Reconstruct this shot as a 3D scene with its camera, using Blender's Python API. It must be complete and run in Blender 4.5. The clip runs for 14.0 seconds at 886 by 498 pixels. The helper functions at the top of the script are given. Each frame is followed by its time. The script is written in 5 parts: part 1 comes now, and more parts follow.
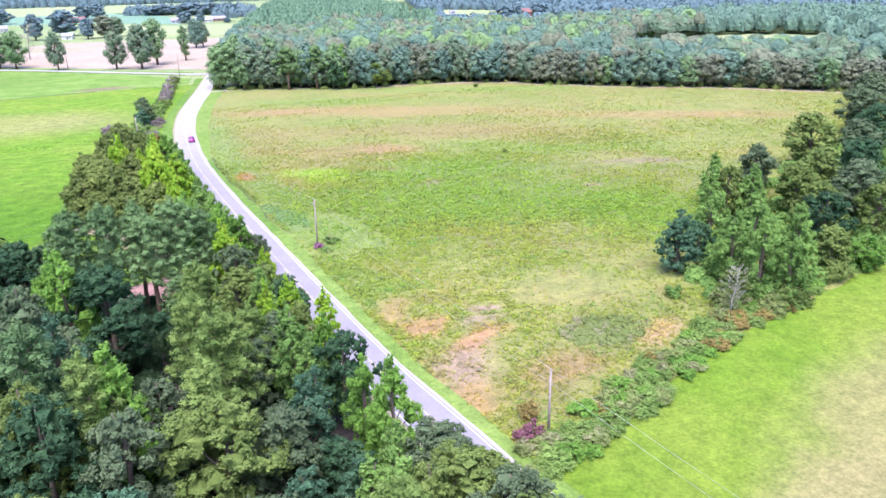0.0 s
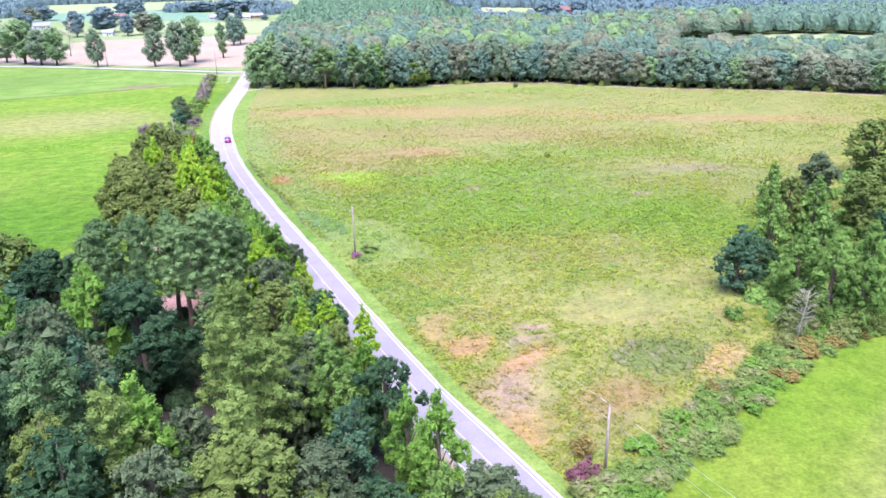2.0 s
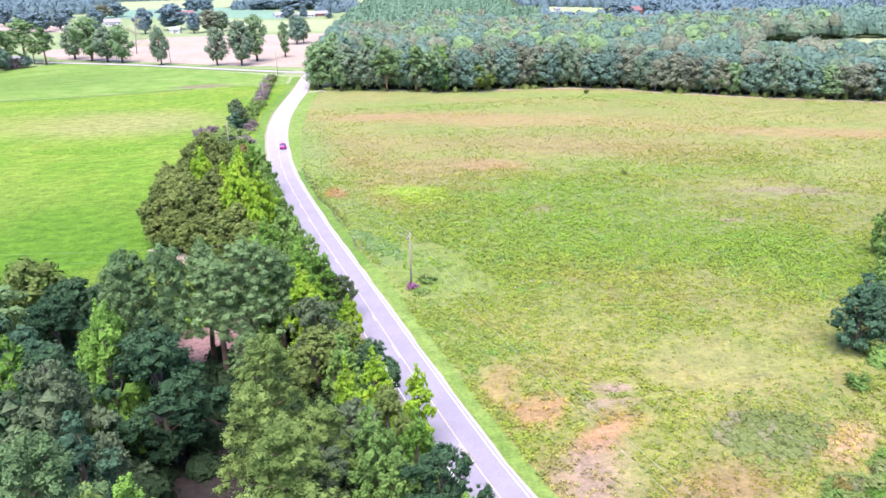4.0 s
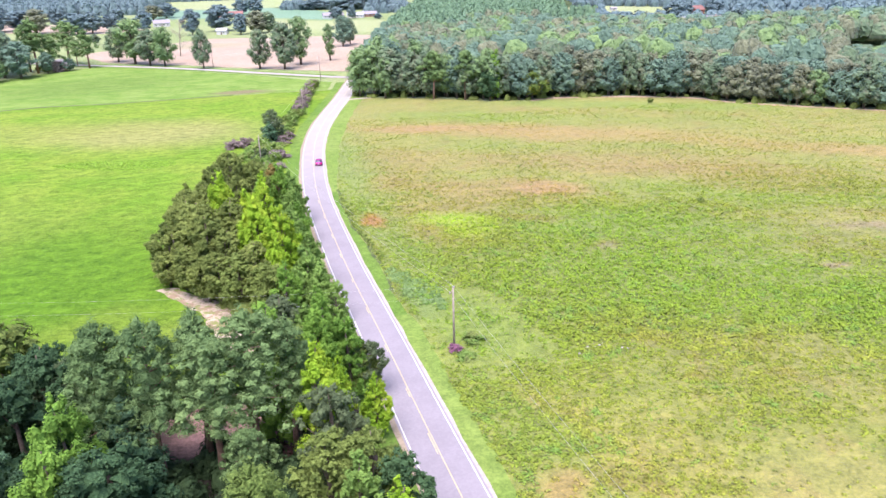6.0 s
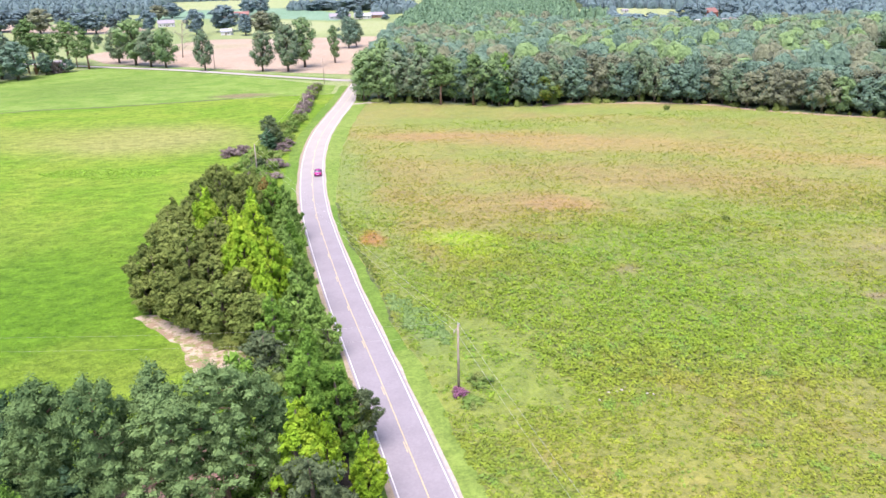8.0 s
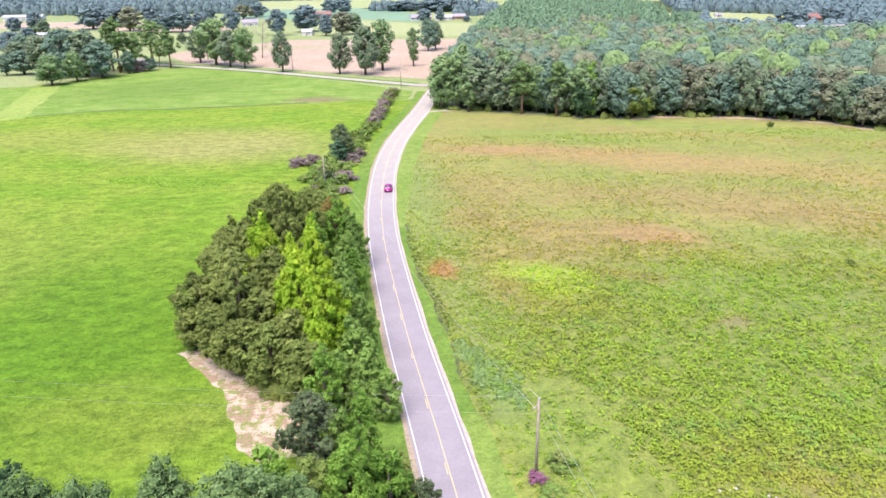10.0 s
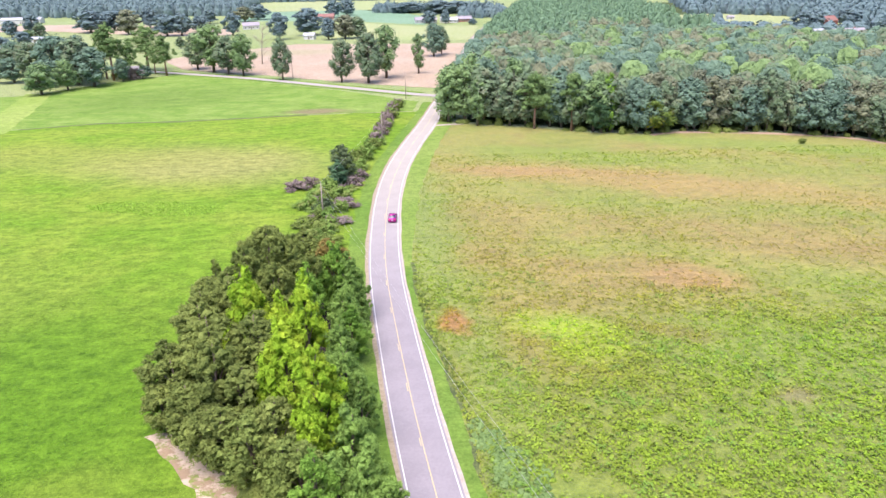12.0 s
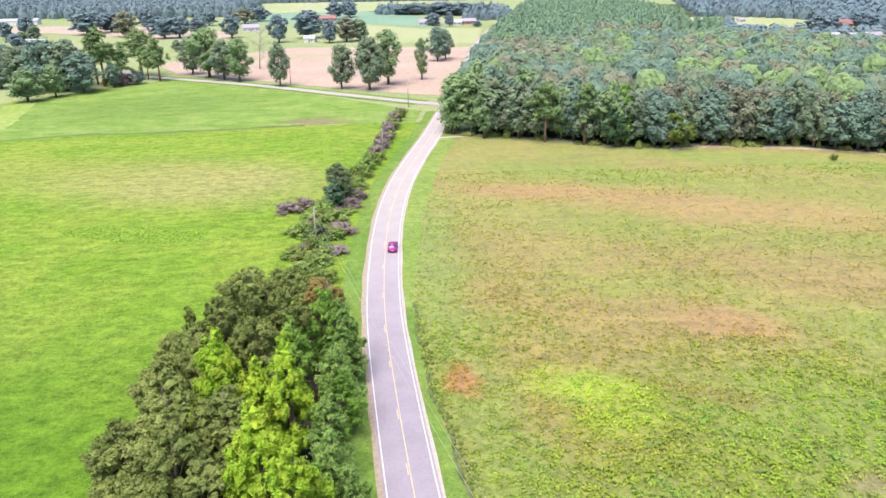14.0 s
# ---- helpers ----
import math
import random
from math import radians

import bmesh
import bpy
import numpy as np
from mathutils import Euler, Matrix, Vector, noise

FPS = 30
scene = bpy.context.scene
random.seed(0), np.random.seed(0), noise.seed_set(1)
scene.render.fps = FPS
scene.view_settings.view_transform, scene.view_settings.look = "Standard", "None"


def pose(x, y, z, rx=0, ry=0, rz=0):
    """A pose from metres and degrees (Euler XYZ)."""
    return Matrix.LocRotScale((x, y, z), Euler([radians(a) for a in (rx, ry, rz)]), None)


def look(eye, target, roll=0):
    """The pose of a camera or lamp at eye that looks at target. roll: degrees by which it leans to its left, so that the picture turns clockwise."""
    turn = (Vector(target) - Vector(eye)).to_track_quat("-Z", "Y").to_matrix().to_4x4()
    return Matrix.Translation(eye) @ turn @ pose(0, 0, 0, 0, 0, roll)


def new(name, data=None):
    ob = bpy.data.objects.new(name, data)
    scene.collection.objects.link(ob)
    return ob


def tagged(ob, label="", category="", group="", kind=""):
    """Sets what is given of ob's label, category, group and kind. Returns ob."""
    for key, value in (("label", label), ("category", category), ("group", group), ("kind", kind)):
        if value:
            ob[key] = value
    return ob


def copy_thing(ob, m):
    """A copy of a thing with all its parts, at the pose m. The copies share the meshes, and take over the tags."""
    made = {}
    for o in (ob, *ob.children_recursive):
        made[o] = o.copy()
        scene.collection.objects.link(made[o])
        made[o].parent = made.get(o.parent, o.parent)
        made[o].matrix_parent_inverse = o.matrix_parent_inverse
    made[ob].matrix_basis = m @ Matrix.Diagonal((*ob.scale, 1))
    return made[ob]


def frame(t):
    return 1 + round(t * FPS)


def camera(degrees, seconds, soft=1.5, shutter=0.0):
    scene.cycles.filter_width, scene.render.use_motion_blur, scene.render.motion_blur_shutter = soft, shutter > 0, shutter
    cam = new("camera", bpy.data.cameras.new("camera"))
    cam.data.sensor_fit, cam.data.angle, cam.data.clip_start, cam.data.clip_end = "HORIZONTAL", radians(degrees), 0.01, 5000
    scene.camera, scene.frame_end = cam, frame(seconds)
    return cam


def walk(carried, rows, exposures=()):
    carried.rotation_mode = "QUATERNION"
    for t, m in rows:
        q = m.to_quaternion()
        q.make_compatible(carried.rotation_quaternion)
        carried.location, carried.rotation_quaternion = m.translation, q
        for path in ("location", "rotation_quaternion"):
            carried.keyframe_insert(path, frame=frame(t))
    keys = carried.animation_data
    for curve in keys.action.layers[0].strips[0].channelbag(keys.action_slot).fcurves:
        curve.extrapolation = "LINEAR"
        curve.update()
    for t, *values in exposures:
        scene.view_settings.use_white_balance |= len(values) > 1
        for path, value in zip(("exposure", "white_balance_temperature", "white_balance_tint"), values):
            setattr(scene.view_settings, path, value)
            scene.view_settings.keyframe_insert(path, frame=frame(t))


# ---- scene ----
cam = camera(61.8, 14.0, soft=1.5)
PATH = [
    (0, (-11.356, -83.506, 50.398), (-10.713, -81.754, 49.679), -1.1),
    (0.5, (-11.576, -82.576, 50.484), (-10.969, -80.812, 49.763), -1.2),
    (1, (-11.646, -81.073, 50.51), (-11.04, -79.309, 49.788), -1.1),
    (1.5, (-11.445, -79.207, 50.624), (-10.881, -77.429, 49.902), -1.1),
    (2, (-10.995, -76.672, 50.642), (-10.433, -74.895, 49.918), -1.1),
    (2.5, (-10.402, -73.724, 50.639), (-9.841, -71.946, 49.914), -1.0),
    (3, (-10.018, -70.046, 50.848), (-9.52, -68.25, 50.122), -1.0),
    (3.5, (-8.87, -66.012, 50.804), (-8.446, -64.197, 50.078), -1.0),
    (3.7, (-8.463, -64.278, 50.728), (-8.041, -62.462, 50.002), -1.0),
    (5.8, (-3.805, -42.09, 50.848), (-3.514, -40.25, 50.119), -1.3),
    (6, (-3.466, -40.246, 50.736), (-3.176, -38.405, 50.009), -1.4),
    (6.5, (-2.632, -36.544, 50.565), (-2.342, -34.702, 49.842), -1.4),
    (7, (-1.97, -34.128, 50.502), (-1.68, -32.286, 49.781), -1.3),
    (7.2, (-1.769, -33.268, 50.506), (-1.478, -31.427, 49.782), -1.3),
    (9.3, (-0.358, -19.237, 49.976), (-0.216, -17.376, 49.257), -0.9),
    (9.5, (-0.188, -17.67, 50.077), (-0.076, -15.807, 49.358), -0.9),
    (10, (-0.145, -13.568, 50.615), (-0.065, -11.703, 49.895), -0.9),
    (10.5, (-0.162, -9.462, 50.944), (-0.087, -7.598, 50.224), -1.0),
    (11, (-0.428, -4.916, 51.349), (-0.355, -3.052, 50.629), -1.0),
    (11.5, (-0.418, -0.419, 51.795), (-0.346, 1.446, 51.075), -1.0),
    (12, (-0.441, 3.903, 52.384), (-0.372, 5.767, 51.663), -1.0),
    (12.5, (-0.4, 8.058, 52.713), (-0.332, 9.922, 51.992), -1.0),
    (13, (-0.35, 12.343, 52.855), (-0.284, 14.208, 52.134), -0.9),
    (13.5, (-0.407, 16.547, 52.809), (-0.342, 18.411, 52.088), -0.9),
    (14, (-0.263, 20.164, 52.994), (-0.201, 22.028, 52.274), -0.9),
]
walk(cam, [(t, look(eye, target, roll)) for t, eye, target, roll in PATH], [(0, 1.46, 5480, 28), (3.7, 1.46, 5650, 30), (6.5, 1.32, 6050, 28), (9.5, 1.23, 6270, 25), (14, 1.20, 6270, 25)])

# ---- world, sun ----
world = bpy.data.worlds.new("sky")
scene.world = world
world.use_nodes = True
_nt = world.node_tree
_sky = _nt.nodes.new("ShaderNodeTexSky")
_sky.sky_type = "NISHITA"
_sky.sun_disc = False
_sky.sun_elevation = radians(68)
_sky.sun_rotation = radians(207)
_sky.air_density, _sky.dust_density, _sky.ozone_density = 1.0, 1.6, 2.0
_bg = _nt.nodes["Background"]
_bg.inputs["Strength"].default_value = 0.115
_nt.links.new(_sky.outputs["Color"], _bg.inputs["Color"])
sun_data = bpy.data.lights.new("sun", "SUN")
sun_data.energy, sun_data.angle, sun_data.color = 3.1, radians(50), (1.0, 0.95, 0.87)
sun = new("sun", sun_data)
sun.matrix_world = look((-35, -70, 200), (0, 0, 0))

rng = np.random.default_rng(7)


# ---- materials ----
def material(name):
    m = bpy.data.materials.new(name)
    m.use_nodes = True
    return m, m.node_tree, m.node_tree.nodes["Principled BSDF"]


def node(nt, kind, **sockets):
    n = nt.nodes.new(kind)
    for k, v in sockets.items():
        n.inputs[k.replace("_", " ")].default_value = v
    return n


def noise_tex(nt, vec, scale, detail=4.0, rough=0.6):
    n = node(nt, "ShaderNodeTexNoise", Scale=scale, Detail=detail, Roughness=rough)
    nt.links.new(vec, n.inputs["Vector"])
    return n.outputs["Fac"]


def remap(nt, fac, a, b, lo=0.0, hi=1.0):
    n = nt.nodes.new("ShaderNodeMapRange")
    n.interpolation_type = "SMOOTHSTEP"
    for k, v in zip(("From Min", "From Max", "To Min", "To Max"), (a, b, lo, hi)):
        n.inputs[k].default_value = v
    nt.links.new(fac, n.inputs["Value"])
    return n.outputs["Result"]


def math_op(nt, op, a, b):
    n = nt.nodes.new("ShaderNodeMath")
    n.operation = op
    for k, v in enumerate((a, b)):
        if isinstance(v, (int, float)):
            n.inputs[k].default_value = v
        else:
            nt.links.new(v, n.inputs[k])
    return n.outputs[0]


def mix_color(nt, fac, a, b, blend="MIX"):
    n = nt.nodes.new("ShaderNodeMix")
    n.data_type, n.blend_type = "RGBA", blend
    for k, v in ((0, fac), (6, a), (7, b)):
        if isinstance(v, (int, float)):
            n.inputs[k].default_value = v
        elif isinstance(v, tuple):
            n.inputs[k].default_value = (*v, 1.0)
        else:
            nt.links.new(v, n.inputs[k])
    return n.outputs[2]


def bump(nt, bsdf, height, strength, distance):
    n = node(nt, "ShaderNodeBump", Strength=strength, Distance=distance)
    nt.links.new(height, n.inputs["Height"])
    nt.links.new(n.outputs["Normal"], bsdf.inputs["Normal"])


def plain(name, a, b, scale=3.0, rough=0.7, metal=0.0, relief=0.0, spec=0.3):
    """A surface with a base colour that wanders from a to b at two scales."""
    m, nt, bs = material(name)
    co = nt.nodes.new("ShaderNodeTexCoord").outputs["Object"]
    f = math_op(nt, "ADD", math_op(nt, "MULTIPLY", noise_tex(nt, co, scale), 0.6), math_op(nt, "MULTIPLY", noise_tex(nt, co, scale * 9, 2), 0.4))
    nt.links.new(mix_color(nt, remap(nt, f, 0.35, 0.65), a, b), bs.inputs["Base Color"])
    bs.inputs["Roughness"].default_value, bs.inputs["Metallic"].default_value = rough, metal
    bs.inputs["Specular IOR Level"].default_value = spec
    if relief:
        bump(nt, bs, noise_tex(nt, co, scale * 6), 0.6, relief)
    return m


def zone_mask(nt, warped, zone):
    cx, cy, rx, ry, turn = zone[:5]
    mp = nt.nodes.new("ShaderNodeMapping")
    mp.vector_type = "TEXTURE"
    mp.inputs["Location"].default_value = (cx, cy, 0)
    mp.inputs["Rotation"].default_value = (0, 0, radians(turn))
    mp.inputs["Scale"].default_value = (rx, ry, 1000)
    nt.links.new(warped, mp.inputs["Vector"])
    ln = nt.nodes.new("ShaderNodeVectorMath")
    ln.operation = "LENGTH"
    nt.links.new(mp.outputs[0], ln.inputs[0])
    return remap(nt, ln.outputs["Value"], 0.3, 1.35, 1.0, 0.0)


def grass_colour(nt, base_a, base_b, zones, warp=7.0, patch=0.035, streak=0.0, comb=(12, 0.05, 0.42), dry=0.0, depth=1.0):
    """Grassland colour by place: two base tones in patches, then zones (x, y, rx, ry, turn, colour, strength)."""
    pos = nt.nodes.new("ShaderNodeNewGeometry").outputs["Position"]
    wn = node(nt, "ShaderNodeTexNoise", Scale=0.06, Detail=5.0, Roughness=0.65)
    nt.links.new(pos, wn.inputs["Vector"])
    sub = nt.nodes.new("ShaderNodeVectorMath")
    sub.operation = "SUBTRACT"
    nt.links.new(wn.outputs["Color"], sub.inputs[0])
    sub.inputs[1].default_value = (0.5, 0.5, 0.5)
    scl = nt.nodes.new("ShaderNodeVectorMath")
    scl.operation = "SCALE"
    nt.links.new(sub.outputs[0], scl.inputs[0])
    scl.inputs["Scale"].default_value = warp * 2
    add = nt.nodes.new("ShaderNodeVectorMath")
    nt.links.new(pos, add.inputs[0])
    nt.links.new(scl.outputs[0], add.inputs[1])
    warped = add.outputs[0]
    big = noise_tex(nt, pos, patch, 5, 0.65)
    col = mix_color(nt, remap(nt, big, 0.36, 0.64), base_a, base_b)
    if dry:
        col = mix_color(nt, math_op(nt, "MULTIPLY", remap(nt, noise_tex(nt, warped, 0.085, 5, 0.7), 0.50, 0.66), dry), col, RUST)
    for z in zones:
        col = mix_color(nt, math_op(nt, "MULTIPLY", zone_mask(nt, warped, z), min(1.0, 1.2 * z[6])), col, z[5])
    mid = noise_tex(nt, pos, 0.35, 4, 0.7)
    fine = noise_tex(nt, pos, 2.2, 3, 0.7)
    tuft = noise_tex(nt, pos, 0.9, 3, 0.75)
    val = math_op(nt, "ADD", math_op(nt, "MULTIPLY", remap(nt, mid, 0.32, 0.68), 0.34), math_op(nt, "MULTIPLY", remap(nt, fine, 0.34, 0.66), 0.33))
    val = math_op(nt, "ADD", val, math_op(nt, "MULTIPLY", remap(nt, tuft, 0.34, 0.66), 0.33))
    if streak:
        mp = nt.nodes.new("ShaderNodeMapping")
        mp.inputs["Rotation"].default_value = (0, 0, radians(comb[0]))
        mp.inputs["Scale"].default_value = (comb[1], comb[2], 0.1)
        nt.links.new(pos, mp.inputs["Vector"])
        val = math_op(nt, "ADD", math_op(nt, "MULTIPLY", val, 1 - streak), math_op(nt, "MULTIPLY", remap(nt, noise_tex(nt, mp.outputs[0], 1.0, 5, 0.65), 0.36, 0.64), streak))
    lo, hi = [tuple(1 + (q - 1) * depth for q in tone) for tone in ((0.56, 0.61, 0.58), (1.40, 1.36, 1.38))]
    col = mix_color(nt, 1.0, col, mix_color(nt, val, lo, hi), "MULTIPLY")
    return col, fine, pos


def grassland(name, base_a, base_b, zones, relief=0.25, sheen=0.0, **kw):
    m, nt, bs = material(name)
    col, fine, pos = grass_colour(nt, base_a, base_b, zones, **kw)
    nt.links.new(col, bs.inputs["Base Color"])
    bs.inputs["Roughness"].default_value = 0.9
    bs.inputs["Specular IOR Level"].default_value = 0.15
    bs.inputs["Sheen Weight"].default_value, bs.inputs["Sheen Roughness"].default_value = sheen, 0.4
    bs.inputs["Sheen Tint"].default_value = (0.95, 0.98, 1.0, 1.0)
    bump(nt, bs, math_op(nt, "ADD", fine, noise_tex(nt, pos, 6.0, 2)), 0.7, relief)
    return m


def leaf_surface(nt, bs, col, through_leaf=0.24, sheen=0.0):
    nt.links.new(col, bs.inputs["Base Color"])
    bs.inputs["Roughness"].default_value = 0.7
    bs.inputs["Specular IOR Level"].default_value = 0.05
    bs.inputs["Sheen Weight"].default_value, bs.inputs["Sheen Roughness"].default_value = sheen, 0.5
    bs.inputs["Sheen Tint"].default_value = (0.75, 0.88, 1.0, 1.0)
    tr = nt.nodes.new("ShaderNodeBsdfTranslucent")
    nt.links.new(col, tr.inputs["Color"])
    mx = nt.nodes.new("ShaderNodeMixShader")
    mx.inputs[0].default_value = through_leaf
    nt.links.new(bs.outputs[0], mx.inputs[1])
    nt.links.new(tr.outputs[0], mx.inputs[2])
    nt.links.new(mx.outputs[0], nt.nodes["Material Output"].inputs["Surface"])


def foliage(name, dark, light, tip=None, tip_amount=0.0, sheen=0.0, leafy=0.20, grain=4.5):
    """Leaves: tone by tree, by clump, by sprig and by leaf, with some turned to the tip colour; grain is sprigs to the metre."""
    m, nt, bs = material(name)
    geo = nt.nodes.new("ShaderNodeNewGeometry")
    tree = nt.nodes.new("ShaderNodeObjectInfo").outputs["Random"]
    clump = noise_tex(nt, geo.outputs["Position"], 0.45, 3)
    wide = noise_tex(nt, geo.outputs["Position"], 0.10, 2)
    sprig = noise_tex(nt, geo.outputs["Position"], grain, 2, 0.6)
    f = math_op(nt, "ADD", math_op(nt, "MULTIPLY", geo.outputs["Random Per Island"], 0.06), math_op(nt, "MULTIPLY", tree, 0.22))
    f = math_op(nt, "ADD", f, math_op(nt, "MULTIPLY", remap(nt, sprig, 0.34, 0.66), leafy + 0.04))
    f = math_op(nt, "ADD", f, math_op(nt, "MULTIPLY", remap(nt, clump, 0.3, 0.7), 0.46 - leafy))
    f = math_op(nt, "ADD", f, math_op(nt, "MULTIPLY", remap(nt, wide, 0.36, 0.64), 0.22))
    col = mix_color(nt, f, dark, light)
    if tip:
        col = mix_color(nt, math_op(nt, "MULTIPLY", remap(nt, noise_tex(nt, geo.outputs["Position"], 0.3, 3), 0.5, 0.62), tip_amount), col, tip)
    leaf_surface(nt, bs, col, 0.07, sheen)
    bump(nt, bs, sprig, 1.0 if grain > 2 else 0.55, 1.1 / grain)
    return m


def weed_leaves(name, base_a, base_b, zones, gain, flecks=True, **kw):
    m, nt, bs = material(name)
    col, _, _ = grass_colour(nt, base_a, base_b, zones, **kw)
    isl = nt.nodes.new("ShaderNodeNewGeometry").outputs["Random Per Island"]
    lo, hi = tuple(0.86 * g for g in gain), tuple(1.14 * g for g in gain)
    pos = nt.nodes.new("ShaderNodeNewGeometry").outputs["Position"]
    if flecks:
        col = mix_color(nt, math_op(nt, "MULTIPLY", remap(nt, noise_tex(nt, pos, 0.22, 4, 0.7), 0.52, 0.66), 0.55), col, (0.125, 0.225, 0.070))
        col = mix_color(nt, math_op(nt, "MULTIPLY", remap(nt, noise_tex(nt, pos, 1.3, 3, 0.6), 0.60, 0.68), 0.4), col, (0.22, 0.15, 0.075))
    leaf_surface(nt, bs, mix_color(nt, 1.0, col, mix_color(nt, isl, lo, hi), "MULTIPLY"), 0.25, 0.14)
    return m


MEADOW_A, MEADOW_B = (0.190, 0.212, 0.036), (0.238, 0.228, 0.052)
ORANGE, TAN, RUST, LUSH, LIME, PINK = (0.33, 0.19, 0.080), (0.31, 0.25, 0.115), (0.24, 0.155, 0.060), (0.164, 0.232, 0.029), (0.240, 0.315, 0.026), (0.28, 0.195, 0.130)
MEADOW_ZONES = [
    (46, 0, 16, 9, 20, (0.165, 0.178, 0.042), 0.5), (30, -12, 12, 6, 25, (0.165, 0.160, 0.045), 0.45),
    (24, 104, 20, 18, 0, RUST, 0.48), (90, 128, 40, 9, -22, RUST, 0.3),
    (2, 150, 8, 50, 2, (0.165, 0.225, 0.042), 0.65), (9, 88, 7, 32, 8, (0.165, 0.225, 0.042), 0.65), (15, 30, 6, 22, 8, (0.165, 0.215, 0.042), 0.6),
    (95, 108, 42, 13, -22, LUSH, 0.5), (36, 72, 26, 22, 0, LUSH, 0.5), (60, 64, 42, 20, -25, LUSH, 0.7), (52, 94, 34, 14, -20, LUSH, 0.75), (85, 40, 22, 16, -20, LUSH, 0.6), (110, 215, 70, 8, -22, LUSH, 0.55), (125, 152, 60, 12, -24, LUSH, 0.45), (50, 210, 50, 9, -20, LUSH, 0.45), (55, 160, 40, 7, -18, LUSH, 0.4),
    (21, 105, 9, 5, -10, LIME, 0.85), (24, 97, 7, 5, 0, LIME, 0.6),
    (17, 56, 12, 15, 30, (0.155, 0.235, 0.030), 0.6), (8, 68, 3, 10, 6, (0.12, 0.20, 0.055), 0.5),
    (26, 3, 6, 3.4, 30, ORANGE, 0.85), (20, 10, 4, 3, 0, ORANGE, 0.7), (22, -3, 6, 6, 30, PINK, 0.7), (19, -10, 6, 4, 20, ORANGE, 0.55), (17, 17, 3, 6, 10, ORANGE, 0.45), (28, 9, 4, 2, 0, PINK, 0.6), (33, -9, 8, 4, 20, RUST, 0.6),
    (46, 15, 12, 7, -20, TAN, 0.12), (30, 13, 3.5, 1.6, -10, PINK, 0.7), (52, -3, 5.5, 3.6, 30, (0.33, 0.225, 0.10), 0.85),
    (44, -1, 7, 4.5, 10, (0.14, 0.17, 0.06), 0.6),
    (70, 178, 70, 11, -22, ORANGE, 0.42), (150, 133, 60, 9, -26, ORANGE, 0.45), (48, 123, 10, 6, -10, ORANGE, 0.5), (29, 195, 22, 5, -15, ORANGE, 0.4),
    (5.6, 107, 2.6, 5.5, 10, (0.30, 0.150, 0.052), 0.75), (38, 103, 9, 3, -15, RUST, 0.35), (36, 125, 26, 9, -15, RUST, 0.4), (64, 146, 46, 16, -18, RUST, 0.28), (16, 150, 12, 26, 0, RUST, 0.25), (100, 112, 30, 8, -25, RUST, 0.3), (106, 81, 14, 4, -25, PINK, 0.6), (82, 65, 3, 2, 0, PINK, 0.7), (47.5, 83, 3, 1.6, 0, PINK, 0.45),
]
WEST_A, WEST_B = (0.112, 0.210, 0.014), (0.166, 0.240, 0.026)
WEST_ZONES = [
    (-60, 212, 42, 24, -10, (0.245, 0.235, 0.080), 0.65), (-110, 225, 60, 20, 0, (0.198, 0.224, 0.047), 0.5), (-60, 85, 50, 42, 0, (0.074, 0.166, 0.008), 0.75), (-42, 68, 10, 7, 20, (0.175, 0.215, 0.030), 0.2), (-30, 62, 8, 6, 0, (0.165, 0.205, 0.030), 0.2), (-78, 100, 14, 9, 10, (0.165, 0.215, 0.028), 0.35), (-90, 70, 14, 8, 0, (0.180, 0.210, 0.036), 0.35),
    (-61, 172, 17, 6, -8, (0.125, 0.225, 0.020), 0.5), (-22, 66, 8, 6, 0, (0.189, 0.198, 0.052), 0.2), (-50, 60, 30, 14, 0, (0.181, 0.211, 0.034), 0.15),
    (-100, 120, 40, 30, 0, (0.181, 0.219, 0.039), 0.4), (-110, 262, 60, 6, 4, (0.181, 0.249, 0.030), 0.5),
]
SOUTH_ZONES = [(66, -32, 22, 12, 20, (0.22, 0.205, 0.07), 0.8), (48, -41, 14, 8, 20, (0.24, 0.205, 0.085), 0.7)]

mat_meadow = grassland("meadow_grass", MEADOW_A, MEADOW_B, MEADOW_ZONES + [(75, 62, 75, 44, -20, (0.126, 0.145, 0.033), 0.35)], sheen=0.16, streak=0.14, dry=0.36, depth=1.2)
mat_weeds = weed_leaves("meadow_weeds", MEADOW_A, MEADOW_B, MEADOW_ZONES, (1.26, 1.44, 0.90), dry=0.38)
mat_west = grassland("hay_grass", WEST_A, WEST_B, WEST_ZONES, relief=0.12, streak=0.25, comb=(-24, 0.22, 0.5), depth=1.5)
mat_west_blades = weed_leaves("hay_blades", WEST_A, WEST_B, WEST_ZONES, (1.30, 1.36, 1.2), flecks=False)
mat_south = grassland("mown_grass", (0.112, 0.192, 0.012), (0.152, 0.208, 0.022), SOUTH_ZONES, relief=0.1)
mat_crop = grassland("crop_green", (0.138, 0.242, 0.036), (0.200, 0.292, 0.062), [(-37, 290, 14, 6, -5, (0.22, 0.17, 0.10), 0.7), (-110, 330, 50, 30, 20, (0.120, 0.20, 0.035), 0.5)], relief=0.4, patch=0.09, streak=0.25)
mat_stubble = grassland("bare_stubble", (0.350, 0.255, 0.165), (0.385, 0.292, 0.200), [(-20, 350, 40, 5, -40, (0.281, 0.225, 0.111), 0.5), (-90, 500, 50, 20, 0, (0.281, 0.255, 0.119), 0.6)], relief=0.08, sheen=0.2)
